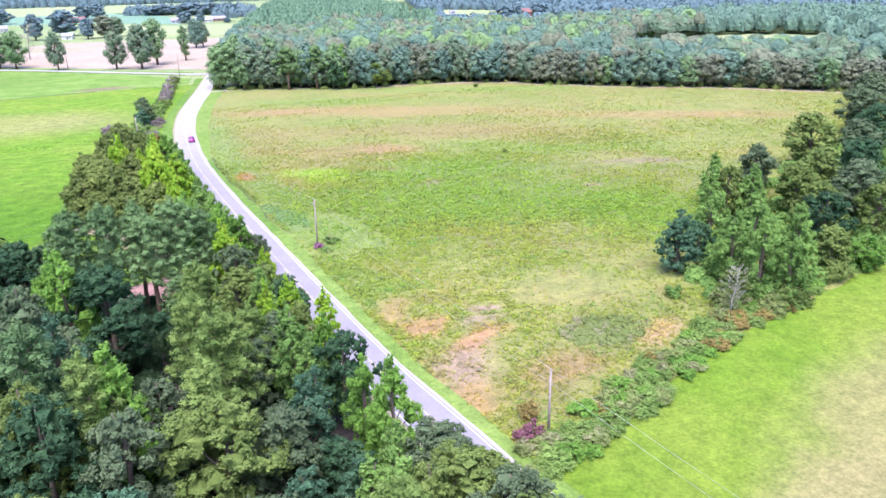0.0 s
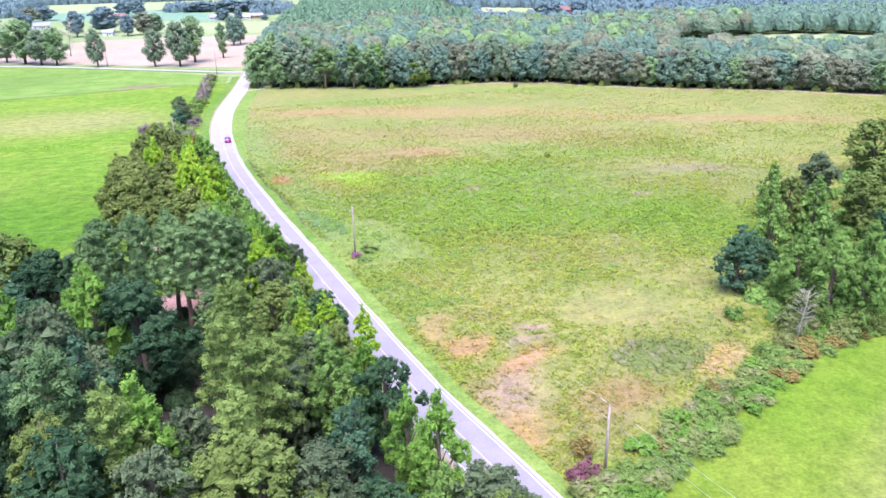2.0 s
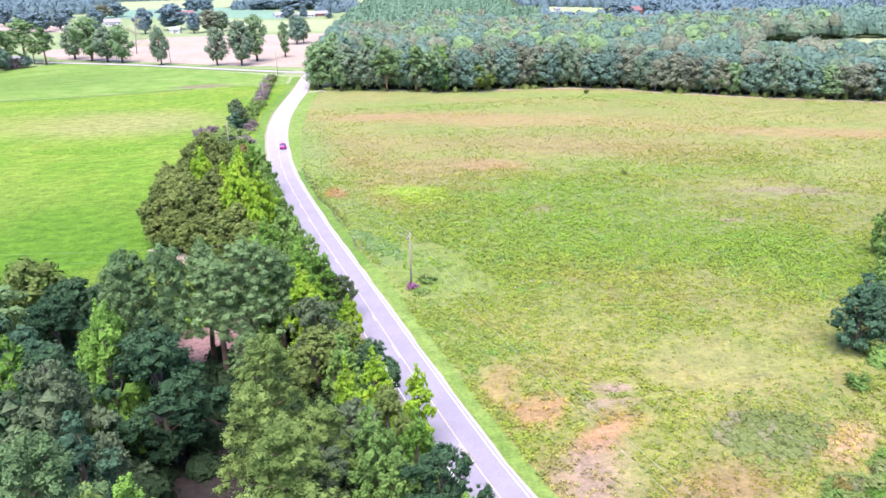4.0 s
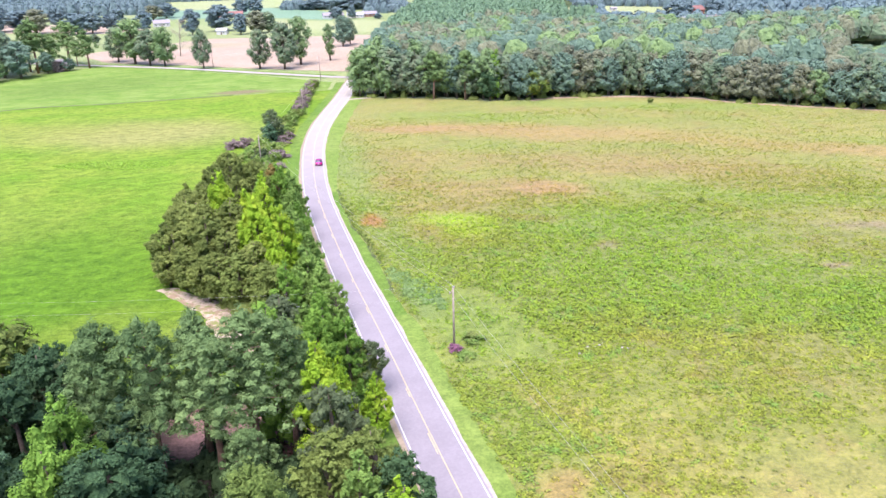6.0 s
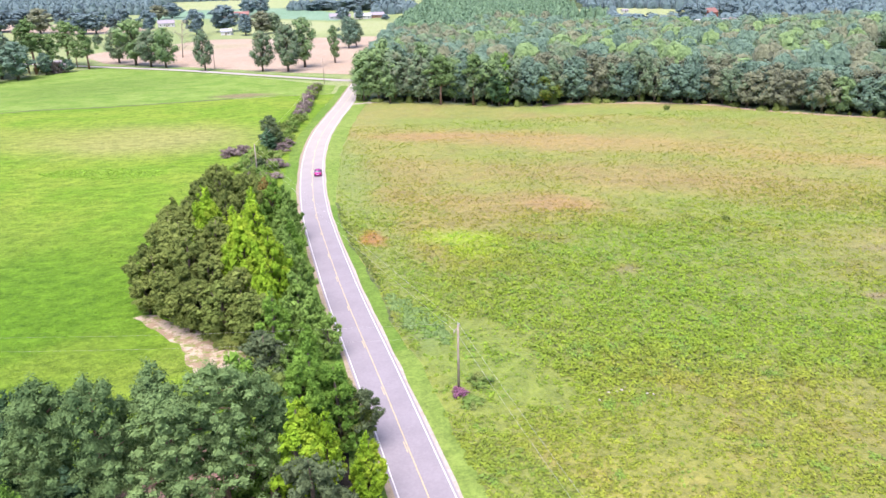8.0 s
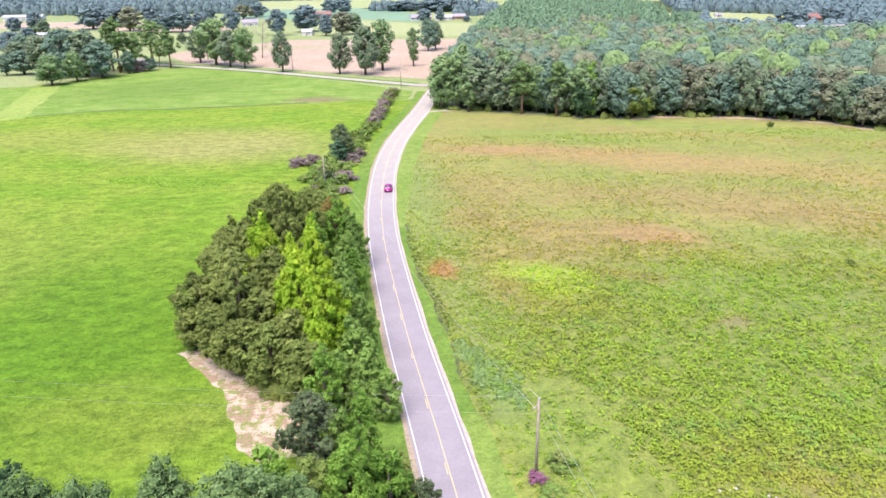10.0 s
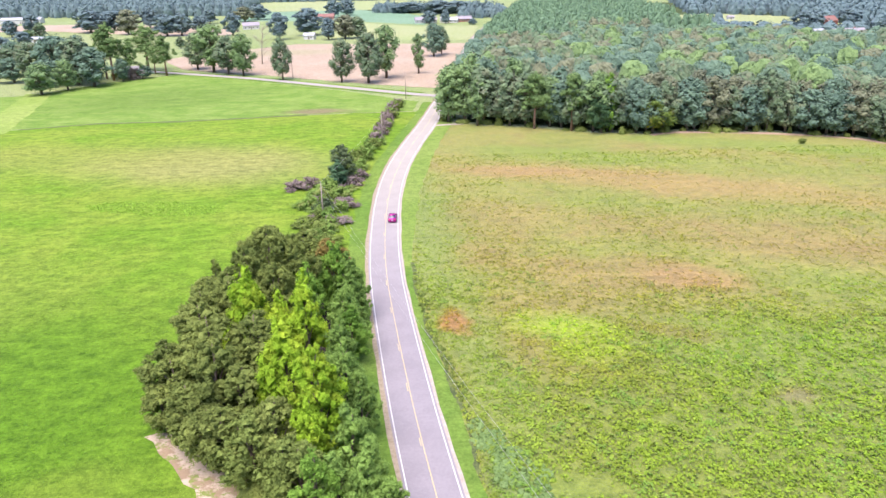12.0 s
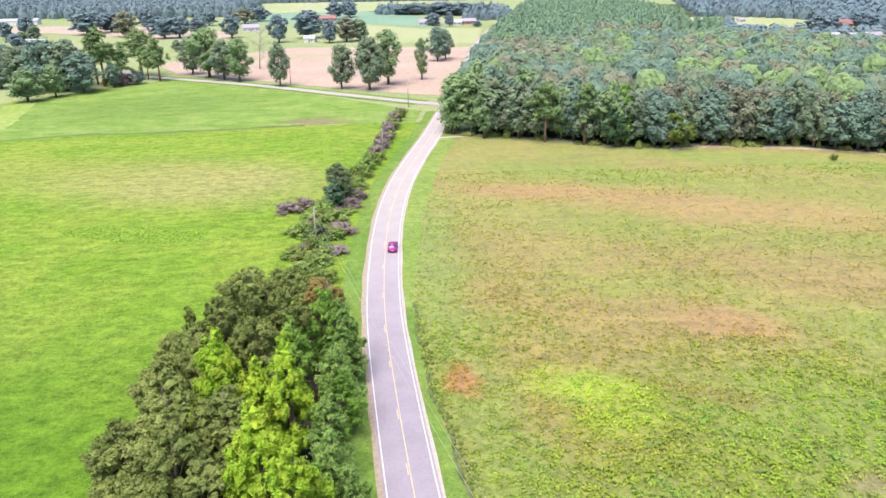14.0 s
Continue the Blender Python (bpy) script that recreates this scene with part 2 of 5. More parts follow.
mat_verge = grassland("verge_grass", (0.100, 0.185, 0.026), (0.138, 0.215, 0.037), [], relief=0.12)
mat_verge_light = grassland("light_mown_grass", (0.138, 0.215, 0.037), (0.176, 0.245, 0.052), [], relief=0.1)
mat_verge_pale = grassland("pale_mown_grass", (0.185, 0.270, 0.050), (0.225, 0.295, 0.070), [], relief=0.1)
mat_ground = grassland("farmland", (0.200, 0.260, 0.070), (0.245, 0.285, 0.100), [], relief=0.2, patch=0.006, sheen=0.2)
mat_pale_crop = grassland("pale_crop", (0.270, 0.320, 0.110), (0.310, 0.335, 0.140), [], patch=0.01, sheen=0.2)
mat_blue_crop = grassland("blue_green_crop", (0.150, 0.260, 0.140), (0.175, 0.285, 0.160), [], patch=0.01, sheen=0.2)
# Litter brown darkened so the canopy's deep shade is part of its colour.
mat_shade_litter = grassland("shade_dark_litter", (0.022, 0.020, 0.017), (0.040, 0.032, 0.025), [(-17, 39, 8, 8, 0, (0.34, 0.20, 0.16), 0.8), (-9, 27, 5, 5, 0, (0.16, 0.06, 0.06), 0.7)], relief=0.15)
mat_understory = grassland("forest_undergrowth", (0.045, 0.070, 0.024), (0.075, 0.100, 0.036), [], relief=0.3)
mat_clay, _nt, _bs = material("bare_clay_and_sand")
_pos = _nt.nodes.new("ShaderNodeNewGeometry").outputs["Position"]
_big, _fin = noise_tex(_nt, _pos, 0.32, 4, 0.7), noise_tex(_nt, _pos, 3.0, 4, 0.7)
_col = mix_color(_nt, remap(_nt, _big, 0.44, 0.56), (0.25, 0.18, 0.11), (0.42, 0.34, 0.25))
_col = mix_color(_nt, remap(_nt, noise_tex(_nt, _pos, 0.8, 4, 0.7), 0.50, 0.60), _col, (0.16, 0.20, 0.04))
_nt.links.new(mix_color(_nt, 1.0, _col, mix_color(_nt, _fin, (0.7, 0.7, 0.7), (1.3, 1.3, 1.3)), "MULTIPLY"), _bs.inputs["Base Color"])
_bs.inputs["Roughness"].default_value = 0.95
bump(_nt, _bs, _fin, 0.6, 0.05)
mat_asphalt, _nt, _bs = material("worn_asphalt")
_pos = _nt.nodes.new("ShaderNodeNewGeometry").outputs["Position"]
_sep = _nt.nodes.new("ShaderNodeSeparateXYZ")
_nt.links.new(_pos, _sep.inputs[0])
_mot = math_op(_nt, "ADD", math_op(_nt, "MULTIPLY", noise_tex(_nt, _pos, 0.25), 0.5), math_op(_nt, "MULTIPLY", noise_tex(_nt, _pos, 2.5, 4, 0.75), 0.5))
# Tone runs from grey to a paler cream between y 95 and 215.
_grey_tone = mix_color(_nt, remap(_nt, _mot, 0.35, 0.65), (0.215, 0.194, 0.205), (0.256, 0.234, 0.243))
_cream_tone = mix_color(_nt, remap(_nt, _mot, 0.35, 0.65), (0.300, 0.272, 0.232), (0.348, 0.318, 0.272))
_nt.links.new(mix_color(_nt, remap(_nt, _sep.outputs["Y"], 95.0, 215.0), _grey_tone, _cream_tone), _bs.inputs["Base Color"])
_bs.inputs["Roughness"].default_value = 0.85
bump(_nt, _bs, noise_tex(_nt, _pos, 12.0, 3), 0.5, 0.006)
mat_side_road = plain("pale_road", (0.300, 0.268, 0.246), (0.350, 0.318, 0.292), 0.3, 0.9, relief=0.004)
mat_gravel = plain("pale_gravel", (0.32, 0.27, 0.22), (0.43, 0.38, 0.32), 1.5, 0.95, relief=0.02)
mat_edge_soil = plain("sandy_edge", (0.23, 0.19, 0.12), (0.34, 0.28, 0.20), 1.5, 0.95, relief=0.02)
mat_white_paint = plain("white_paint", (0.48, 0.47, 0.45), (0.60, 0.59, 0.57), 2.0, 0.6)
mat_yellow_paint = plain("yellow_paint", (0.44, 0.35, 0.18), (0.52, 0.43, 0.25), 2.0, 0.6)
mat_bark = plain("grey_bark", (0.10, 0.075, 0.055), (0.18, 0.145, 0.11), 2.0, 0.95, relief=0.03)
mat_pine_bark = plain("pine_bark", (0.17, 0.10, 0.07), (0.30, 0.19, 0.14), 2.0, 0.95, relief=0.03)
mat_dead = plain("bleached_wood", (0.25, 0.23, 0.18), (0.40, 0.37, 0.30), 2.0, 0.9)
mat_pole = plain("weathered_pole", (0.26, 0.21, 0.17), (0.38, 0.32, 0.27), 3.0, 0.9, relief=0.01)
mat_wire = plain("aluminium_wire", (0.45, 0.44, 0.42), (0.60, 0.59, 0.56), 4.0, 0.5, 0.6)
mat_insulator = plain("porcelain", (0.50, 0.50, 0.50), (0.62, 0.62, 0.61), 4.0, 0.3)

LEAF = {
    "oak": foliage("oak_leaves", (0.010, 0.033, 0.018), (0.086, 0.161, 0.064)),
    "olive": foliage("olive_leaves", (0.039, 0.069, 0.014), (0.234, 0.306, 0.074)),
    "grey": foliage("grey_green_leaves", (0.028, 0.050, 0.026), (0.171, 0.226, 0.101)),
    "bright": foliage("bright_leaves", (0.041, 0.115, 0.017), (0.234, 0.414, 0.060)),
    "lime": foliage("lime_leaves", (0.098, 0.225, 0.012), (0.345, 0.530, 0.036), (0.48, 0.47, 0.05), 0.22),
    "pine": foliage("pine_needles", (0.025, 0.064, 0.025), (0.258, 0.390, 0.132)),
    "pine_yellow": foliage("light_pine_needles", (0.046, 0.088, 0.019), (0.275, 0.378, 0.089)),
    "cedar": foliage("blue_green_leaves", (0.016, 0.047, 0.028), (0.112, 0.208, 0.101)),
    # Dark ends lifted and blued: distance haze mixed into the forest leaf colours.
    "wood": foliage("hazed_woodland_leaves", (0.071, 0.119, 0.073), (0.211, 0.296, 0.149), (0.22, 0.18, 0.12), 0.4, leafy=0.10, grain=1.5, sheen=0.1),
    "plantation": foliage("hazed_plantation_needles", (0.086, 0.162, 0.097), (0.210, 0.336, 0.174), leafy=0.10, grain=1.5, sheen=0.1),
    # Pale bluish tones and sheen put distance haze into the leaves themselves.
    "far": foliage("hazed_distant_leaves", (0.092, 0.148, 0.156), (0.168, 0.238, 0.222), leafy=0.10, grain=1.5, sheen=0.25),
    "copse": foliage("copse_leaves", (0.056, 0.088, 0.022), (0.275, 0.335, 0.082)),
    # The forest edge tones carry the same painted-in haze.
    "wood_light": foliage("hazed_light_wood_leaves", (0.085, 0.153, 0.067), (0.252, 0.370, 0.134), leafy=0.10, grain=1.5, sheen=0.1),
    "wood_brown": foliage("hazed_brownish_wood_leaves", (0.095, 0.111, 0.073), (0.249, 0.267, 0.149), leafy=0.10, grain=1.5, sheen=0.1),
    "wood_blue": foliage("hazed_bluish_needles", (0.065, 0.120, 0.091), (0.189, 0.289, 0.179), leafy=0.10, grain=1.5, sheen=0.1),
    "weedy": foliage("tall_weed_leaves", (0.096, 0.169, 0.033), (0.229, 0.328, 0.079), grain=8),
    "weed": foliage("blue_green_weed_leaves", (0.105, 0.190, 0.050), (0.240, 0.355, 0.125)),
    "crop": foliage("crop_leaves", (0.188, 0.362, 0.037), (0.275, 0.450, 0.057)),
    "gum": foliage("gum_leaves", (0.048, 0.108, 0.024), (0.266, 0.426, 0.088)),
    "rust": foliage("turning_leaves", (0.162, 0.129, 0.034), (0.323, 0.248, 0.076), grain=8),
    "gold": foliage("yellowing_leaves", (0.050, 0.090, 0.020), (0.170, 0.240, 0.050), (0.48, 0.44, 0.05), 0.4),
    "heath": foliage("purple_weed_stems", (0.190, 0.085, 0.125), (0.400, 0.190, 0.290)),
    "maroon": foliage("dead_maroon_stems", (0.072, 0.034, 0.043), (0.300, 0.132, 0.150), grain=8),
    # Near-black tone puts the deep shade under the trees into the leaf colour.
    "thicket": foliage("painted_shade_thicket_leaves", (0.010, 0.024, 0.012), (0.062, 0.104, 0.040)),
    "mauve": foliage("dry_mauve_brush", (0.135, 0.104, 0.094), (0.320, 0.255, 0.232), grain=8),
    "bramble": foliage("bramble_leaves", (0.087, 0.169, 0.033), (0.238, 0.346, 0.079), (0.34, 0.28, 0.12), 0.3, grain=8),
    "brush": foliage("grey_brush_leaves", (0.110, 0.150, 0.041), (0.258, 0.304, 0.093), (0.36, 0.28, 0.20), 0.4, grain=8),
}


# ---- mesh helpers ----
def link_mesh(name, me, mat, parent=None, label=""):
    me.materials.append(mat)
    ob = new(name, me)
    if parent is not None:
        ob.parent = parent
    return tagged(ob, label)


def part(name, bm, mat, parent=None, label=""):
    """One mesh object from a bmesh, under a thing or a part."""
    me = bpy.data.meshes.new(name)
    bm.to_mesh(me)
    bm.free()
    return link_mesh(name, me, mat, parent, label)


def thing(name, label, category, group="", kind="", at=(0, 0, 0), turn=0.0):
    ob = new(name)
    ob.empty_display_size = 0.2
    ob.matrix_basis = pose(*at, 0, 0, turn)
    return tagged(ob, label, category, group, kind)


def quads(name, v):
    """A mesh of loose faces from an array n x corners x 3."""
    n, c = v.shape[:2]
    me = bpy.data.meshes.new(name)
    me.vertices.add(c * n)
    me.vertices.foreach_set("co", np.ascontiguousarray(v, dtype=np.float32).ravel())
    me.loops.add(c * n)
    me.loops.foreach_set("vertex_index", np.arange(c * n, dtype=np.int32))
    me.polygons.add(n)
    me.polygons.foreach_set("loop_start", np.arange(0, c * n, c, dtype=np.int32))
    me.update(calc_edges=True)
    return me


def box(bm, lo, hi, bevel=0.0):
    got = bmesh.ops.create_cube(bm, size=1.0)["verts"]
    for v in got:
        v.co = Vector([lo[k] + (v.co[k] + 0.5) * (hi[k] - lo[k]) for k in range(3)])
    if bevel:
        bmesh.ops.bevel(bm, geom=list({e for v in got for e in v.link_edges}), offset=bevel, segments=2, affect="EDGES")
    return got


def tube(bm, pts, radii, sides=7, cap=True):
    rings = []
    for k, p in enumerate(pts):
        p = Vector(p)
        d = (Vector(pts[min(k + 1, len(pts) - 1)]) - Vector(pts[max(k - 1, 0)])).normalized()
        a = d.cross(Vector((0, 0, 1)) if abs(d.z) < 0.9 else Vector((1, 0, 0))).normalized()
        b = d.cross(a)
        rings.append([bm.verts.new(p + (a * math.cos(q) + b * math.sin(q)) * radii[k]) for q in (2 * math.pi * s / sides for s in range(sides))])
    for r0, r1 in zip(rings, rings[1:]):
        for s in range(sides):
            bm.faces.new((r0[s], r0[(s + 1) % sides], r1[(s + 1) % sides], r1[s])).smooth = True
    if cap:
        bm.faces.new(rings[-1])
        bm.faces.new(rings[0][::-1])


def units(r, n):
    v = r.normal(size=(n, 3))
    return v / np.linalg.norm(v, axis=1, keepdims=True)


def kites(r, pos, nrm, size, slim=0.55):
    """Leaf sprigs at pos, facing along nrm."""
    n = len(pos)
    nrm = nrm / np.linalg.norm(nrm, axis=1, keepdims=True)
    a = np.cross(nrm, units(r, n))
    a /= np.linalg.norm(a, axis=1, keepdims=True) + 1e-9
    b = np.cross(nrm, a)
    s = (size * r.uniform(0.65, 1.35, n))[:, None]
    w = s * slim * r.uniform(0.8, 1.3, n)[:, None]
    return np.stack([pos - a * s * 0.55 + b * w * 0.6, pos + a * s * 0.65, pos - a * s * 0.25 - b * w], axis=1)


def clusters(r, lobes, per, tall=1.0, small=0.42):
    """Twig clusters that stand out over the outer side of the lobes of a crown."""
    q = np.repeat(lobes, per, axis=0)
    side = q[:, :3] * np.array([1.0, 1.0, 0.0])
    side /= np.linalg.norm(side, axis=1, keepdims=True) + 0.3
    d = units(r, len(q)) + 0.45 * side + np.array([0, 0, 0.35])
    d /= np.linalg.norm(d, axis=1, keepdims=True)
    rad = q[:, 3] * small * r.uniform(0.65, 1.3, len(q))
    at = q[:, :3] + d * q[:, 3:] * r.uniform(0.70, 0.98, len(q))[:, None]
    return np.concatenate([at, np.stack([rad, rad, rad * tall * r.uniform(0.8, 1.2, len(q))], -1)], axis=1)


def inner_masses(r, lobes, scale):
    """A rough eight-sided mass of dense inner foliage within each lobe, turned at random."""
    n = len(lobes)
    x = units(r, n)
    y = np.cross(x, units(r, n))
    y /= np.linalg.norm(y, axis=1, keepdims=True) + 1e-9
    z = np.cross(x, y)
    v = np.stack([x, -x, y, -y, z, -z], axis=1) * r.uniform(0.85, 1.15, (n, 6, 1)) * lobes[:, None, 3:] * scale + lobes[:, None, :3]
    faces = [(0, 2, 4), (2, 1, 4), (1, 3, 4), (3, 0, 4), (2, 0, 5), (1, 2, 5), (3, 1, 5), (0, 3, 5)]
    return np.concatenate([v[:, f] for f in faces])


def crown(r, lobes, leaves, size, slim=0.55, up=0.3, fuzz=0.07, loose=0.55, inner=0.88, per=6, tall=1.0, small=0.42):
    """Leaves over the outside of twig clusters on many lobes (x, y, z, rx, ry, rz), facing outwards, round dense inner masses."""
    lobes = np.asarray(lobes, dtype=float)
    twigs = clusters(r, lobes, per, tall, small) if per else lobes
    area = (twigs[:, 3] * twigs[:, 4] + twigs[:, 3] * twigs[:, 5] + twigs[:, 4] * twigs[:, 5])
    pick = r.choice(len(twigs), size=int(leaves * 2.6), p=area / area.sum())
    d = units(r, len(pick)) + np.array([0, 0, 0.25])
    d /= np.linalg.norm(d, axis=1, keepdims=True)
    pos = twigs[pick, :3] + d * twigs[pick, 3:] * r.uniform(0.80, 1.14, len(pick))[:, None]
    buried = np.zeros(len(pick), dtype=bool)
    for q in lobes:
        buried |= ((((pos - q[:3]) / q[3:]) ** 2).sum(-1) < 0.62)
    use = np.where(~buried)[0][:leaves]
    n = len(use)
    out = pos[use] + r.normal(size=(n, 3)) * fuzz
    nrm = d[use] + loose * units(r, n) + np.array([0, 0, up])
    skin = kites(r, out, nrm, np.full(n, size), slim)
    if not inner:
        return skin
    masses = [inner_masses(r, twigs, inner)] + ([inner_masses(r, lobes, 0.67)] if per else [])
    return np.concatenate([skin] + masses)


def dome_lobes(r, radius, z0, z1, count, lobe=0.36, taper=0.0, ragged=0.25):
    """Lobes spread over an egg-shaped crown from z0 to z1; taper narrows the top."""
    out = []
    for k in range(count):
        u = (k + 0.5) / count
        cz = 1 - 2 * u
        ang = k * 2.39996 + r.uniform(-0.5, 0.5)
        ring = math.sqrt(max(0.0, 1 - cz * cz))
        h = 0.5 + 0.5 * cz
        wide = radius * (1 - taper * h) * r.uniform(1 - ragged, 1 + ragged * 0.6)
        rad = radius * lobe * r.uniform(0.75, 1.25) * (1 - 0.45 * taper * h)
        out.append((math.cos(ang) * ring * wide * 0.72, math.sin(ang) * ring * wide * 0.72, z0 + (z1 - z0) * (0.14 + 0.74 * h) + r.uniform(-0.5, 0.5) * lobe, rad, rad, rad * r.uniform(0.75, 1.05)))
    return out


def tree_form(kind, r, height, radius, leaves, size):
    """Lobes and leaves of one tree of the kind named."""
    coarse = size > 0.3
    slim = radius / height * 14 / 4.5
    if kind in ("pine", "pine_yellow"):
        lobes = []
        for k in range(int((46 if coarse else 150) * slim ** 0.8)):
            h = r.random() ** 0.8
            z = height * (0.36 + 0.58 * h)
            reach = radius * (1.0 - 0.72 * max(0.0, h - 0.4) / 0.6) * r.random() ** 0.4
            a = k * 2.39996 + r.uniform(-0.4, 0.4)
            q = height * r.uniform(0.028, 0.048) * slim ** 0.3 * (1.6 if coarse else 1.0)
            lobes.append((reach * math.cos(a), reach * math.sin(a), z, q, q, q * 0.8))
        lobes += [(0, 0, height * q, radius * w, radius * w, height * 0.07) for q, w in ((0.46, 0.5), (0.57, 0.48), (0.68, 0.42), (0.79, 0.32), (0.88, 0.2), (0.95, 0.14))]
        return lobes, crown(r, lobes, int(leaves * 1.35), size * 0.85, slim=0.45, up=0.25, fuzz=0.05, loose=0.34, inner=0.76, per=0)
    fat = 0.25 / slim ** 0.5
    if kind in ("bright", "lime", "cedar", "plantation", "gum"):
        lobes = dome_lobes(r, radius, height * -0.05, height * 0.92, int(36 * slim ** 0.5), lobe=fat * (1.25 if kind == "lime" else 1.08), taper=0.42, ragged=0.35 if kind == "lime" else 0.5)
        lobes += [(r.normal() * 0.25, r.normal() * 0.25, height * q, radius * w, radius * w, height * 0.06) for q, w in ((0.84, 0.30), (0.92, 0.19))]
        tall = {"cedar": 1.1, "plantation": 1.3}.get(kind, 1.5)
        return lobes, crown(r, lobes, leaves, size, up=0.35, loose=0.22 if coarse else 0.32, inner=0.76 if coarse else 0.84, per=0 if coarse else 7, tall=tall, small=0.36)
    ragged, count = {"grey": (0.7, 46), "olive": (0.5, 44), "copse": (0.45, 44)}.get(kind, (0.6, 46))
    lobes = dome_lobes(r, radius, height * 0.03, height * 0.97, int(count * slim ** 0.5), lobe=fat * (1.15 if coarse else 1.0), taper=0.25, ragged=ragged)
    return lobes, crown(r, lobes, leaves, size, loose=0.22 if coarse else 0.32, inner=0.76 if coarse else 0.84, per=0 if coarse else 9, small=0.33)


LABELS = {
    "oak": ("tree", "dense dark green broadleaf tree"), "olive": ("tree", "rounded olive green broadleaf tree"), "grey": ("tree", "grey-green broadleaf tree with a loose crown"),
    "copse": ("tree", "dense olive green broadleaf tree"), "wood_light": ("tree", "light green tree at the forest edge"), "wood_brown": ("tree", "brownish green tree at the forest edge"), "wood_blue": ("tree", "bluish green tree at the forest edge"), "gum": ("tree", "mid green pointed broadleaf tree"), "bright": ("tree", "bright green upright broadleaf tree"), "lime": ("tree", "yellow-green broadleaf tree, tips turning yellow"),
    "pine": ("pine_tree", "tall green pine with a bare reddish trunk"), "pine_yellow": ("pine_tree", "light yellowish green pine with tufted crown"),
    "cedar": ("tree", "dense blue-green cone-shaped tree"), "wood": ("tree", "dark woodland tree at the edge of the forest"), "plantation": ("tree", "green plantation conifer"), "far": ("tree", "broadleaf tree in haze-tinted colours on the farmland"), "gold": ("tree", "rounded green tree with yellow leaves"), "rust": ("tree", "small tree with orange-brown turning leaves"),
}
PROTO = {}


def build_tree(kind, seed, leaves, size, height=14.0, radius=4.5):
    r = np.random.default_rng(seed)
    lobes, leaf = tree_form(kind, r, height, radius, leaves, size)
    name, label = LABELS[kind]
    top = thing(name, label, "tree")
    bm = bmesh.new()
    base = 0.019 * height
    bend = r.normal(size=(5, 2)) * 0.12
    pine = kind.startswith("pine")
    stem = [(bend[k][0] * k * 0.5, bend[k][1] * k * 0.5, height * f) for k, f in enumerate((-0.02, 0.22, 0.45, 0.68, 0.90))]
    tube(bm, stem, [base * q for q in (1.25, 0.95, 0.75, 0.48, 0.16)])
    order = r.permutation(len(lobes))[:11]
    for k in order:
        x, y, z = lobes[k][:3]
        z0 = max(height * 0.16, z - height * (0.06 if pine else 0.24))
        f = min(1.0, z0 / height / 0.9)
        sx, sy = stem[-1][0] * f, stem[-1][1] * f
        tube(bm, [(sx, sy, z0), (sx * 0.5 + x * 0.5, sy * 0.5 + y * 0.5, z0 * 0.45 + z * 0.55), (x, y, z)], [base * q for q in ((0.26, 0.16, 0.05) if pine else (0.40, 0.26, 0.08))], 5, False)
    part("trunk", bm, mat_pine_bark if pine else mat_bark, top)
    link_mesh("crown", quads("crown", leaf), LEAF[kind], top)
    return top


def plant(kind, x, y, height, radius, detail="near", label="", group="", turn=None, spread=1.24):
    """A tree of a kind and build (broad, middling or slim): made afresh for the first few, then copied, with its own turn and size."""
    leaves, size, few = {"near": (7900, 0.218, 3), "mid": (2600, 0.44, 3), "far": (1100, 0.95, 3)}[detail]
    tall = 18.0 if detail == "near" and height > 13 else 14.0
    build = min((0.32, 0.23, 0.165), key=lambda q: abs(math.log(q * height / (spread * radius))))
    pool = PROTO.setdefault((kind, detail, tall, build), [])
    if len(pool) < few:
        ob = build_tree(kind, 100 + 17 * len(pool) + sum(map(ord, kind)), int(leaves * (build / 0.32) ** 0.8 * (tall / 18) ** 1.5), size, tall, tall * build)
        pool.append(ob)
    else:
        ob = copy_thing(pool[int(rng.integers(len(pool)))], Matrix.Identity(4))
    sx = spread * radius / (tall * build)
    ob.matrix_basis = pose(x, y, 0, 0, 0, rng.uniform(0, 360) if turn is None else turn) @ Matrix.Diagonal((sx * rng.uniform(0.92, 1.08), sx * rng.uniform(0.92, 1.08), height / tall, 1))
    if label or group:
        tagged(ob, label, "tree", group)
    return ob


SHRUBS = {}


def shrub(kind, x, y, height, radius, label, category="shrub", group=""):
    pool = SHRUBS.setdefault(kind, [])
    if len(pool) < 3:
        r = np.random.default_rng(900 + 31 * len(pool) + sum(map(ord, kind)))
        ob = thing("shrub", label, category)
        lobes = dome_lobes(r, 1.5, -0.1, 2.0, 16, lobe=0.42, taper=0.2, ragged=0.4)
        link_mesh("foliage", quads("foliage", crown(r, lobes, 900, 0.15, fuzz=0.12, loose=0.5, inner=0.72, per=3)), LEAF[kind], ob)
        bm = bmesh.new()
        for k in range(6):
            a = k * 1.05
            tube(bm, [(0.06 * math.cos(a), 0.06 * math.sin(a), -0.05), (0.35 * math.cos(a), 0.35 * math.sin(a), 0.8), (0.7 * math.cos(a), 0.7 * math.sin(a), 1.5)], [0.035, 0.025, 0.008], 5, False)
        part("stems", bm, mat_bark, ob)
        pool.append(ob)
    else:
        ob = copy_thing(pool[int(rng.integers(len(pool)))], Matrix.Identity(4))
    ob.matrix_basis = pose(x, y, 0, 0, 0, rng.uniform(0, 360)) @ Matrix.Diagonal((radius / 1.5, radius / 1.5, height / 2.0, 1))
    return tagged(ob, label, category, group)


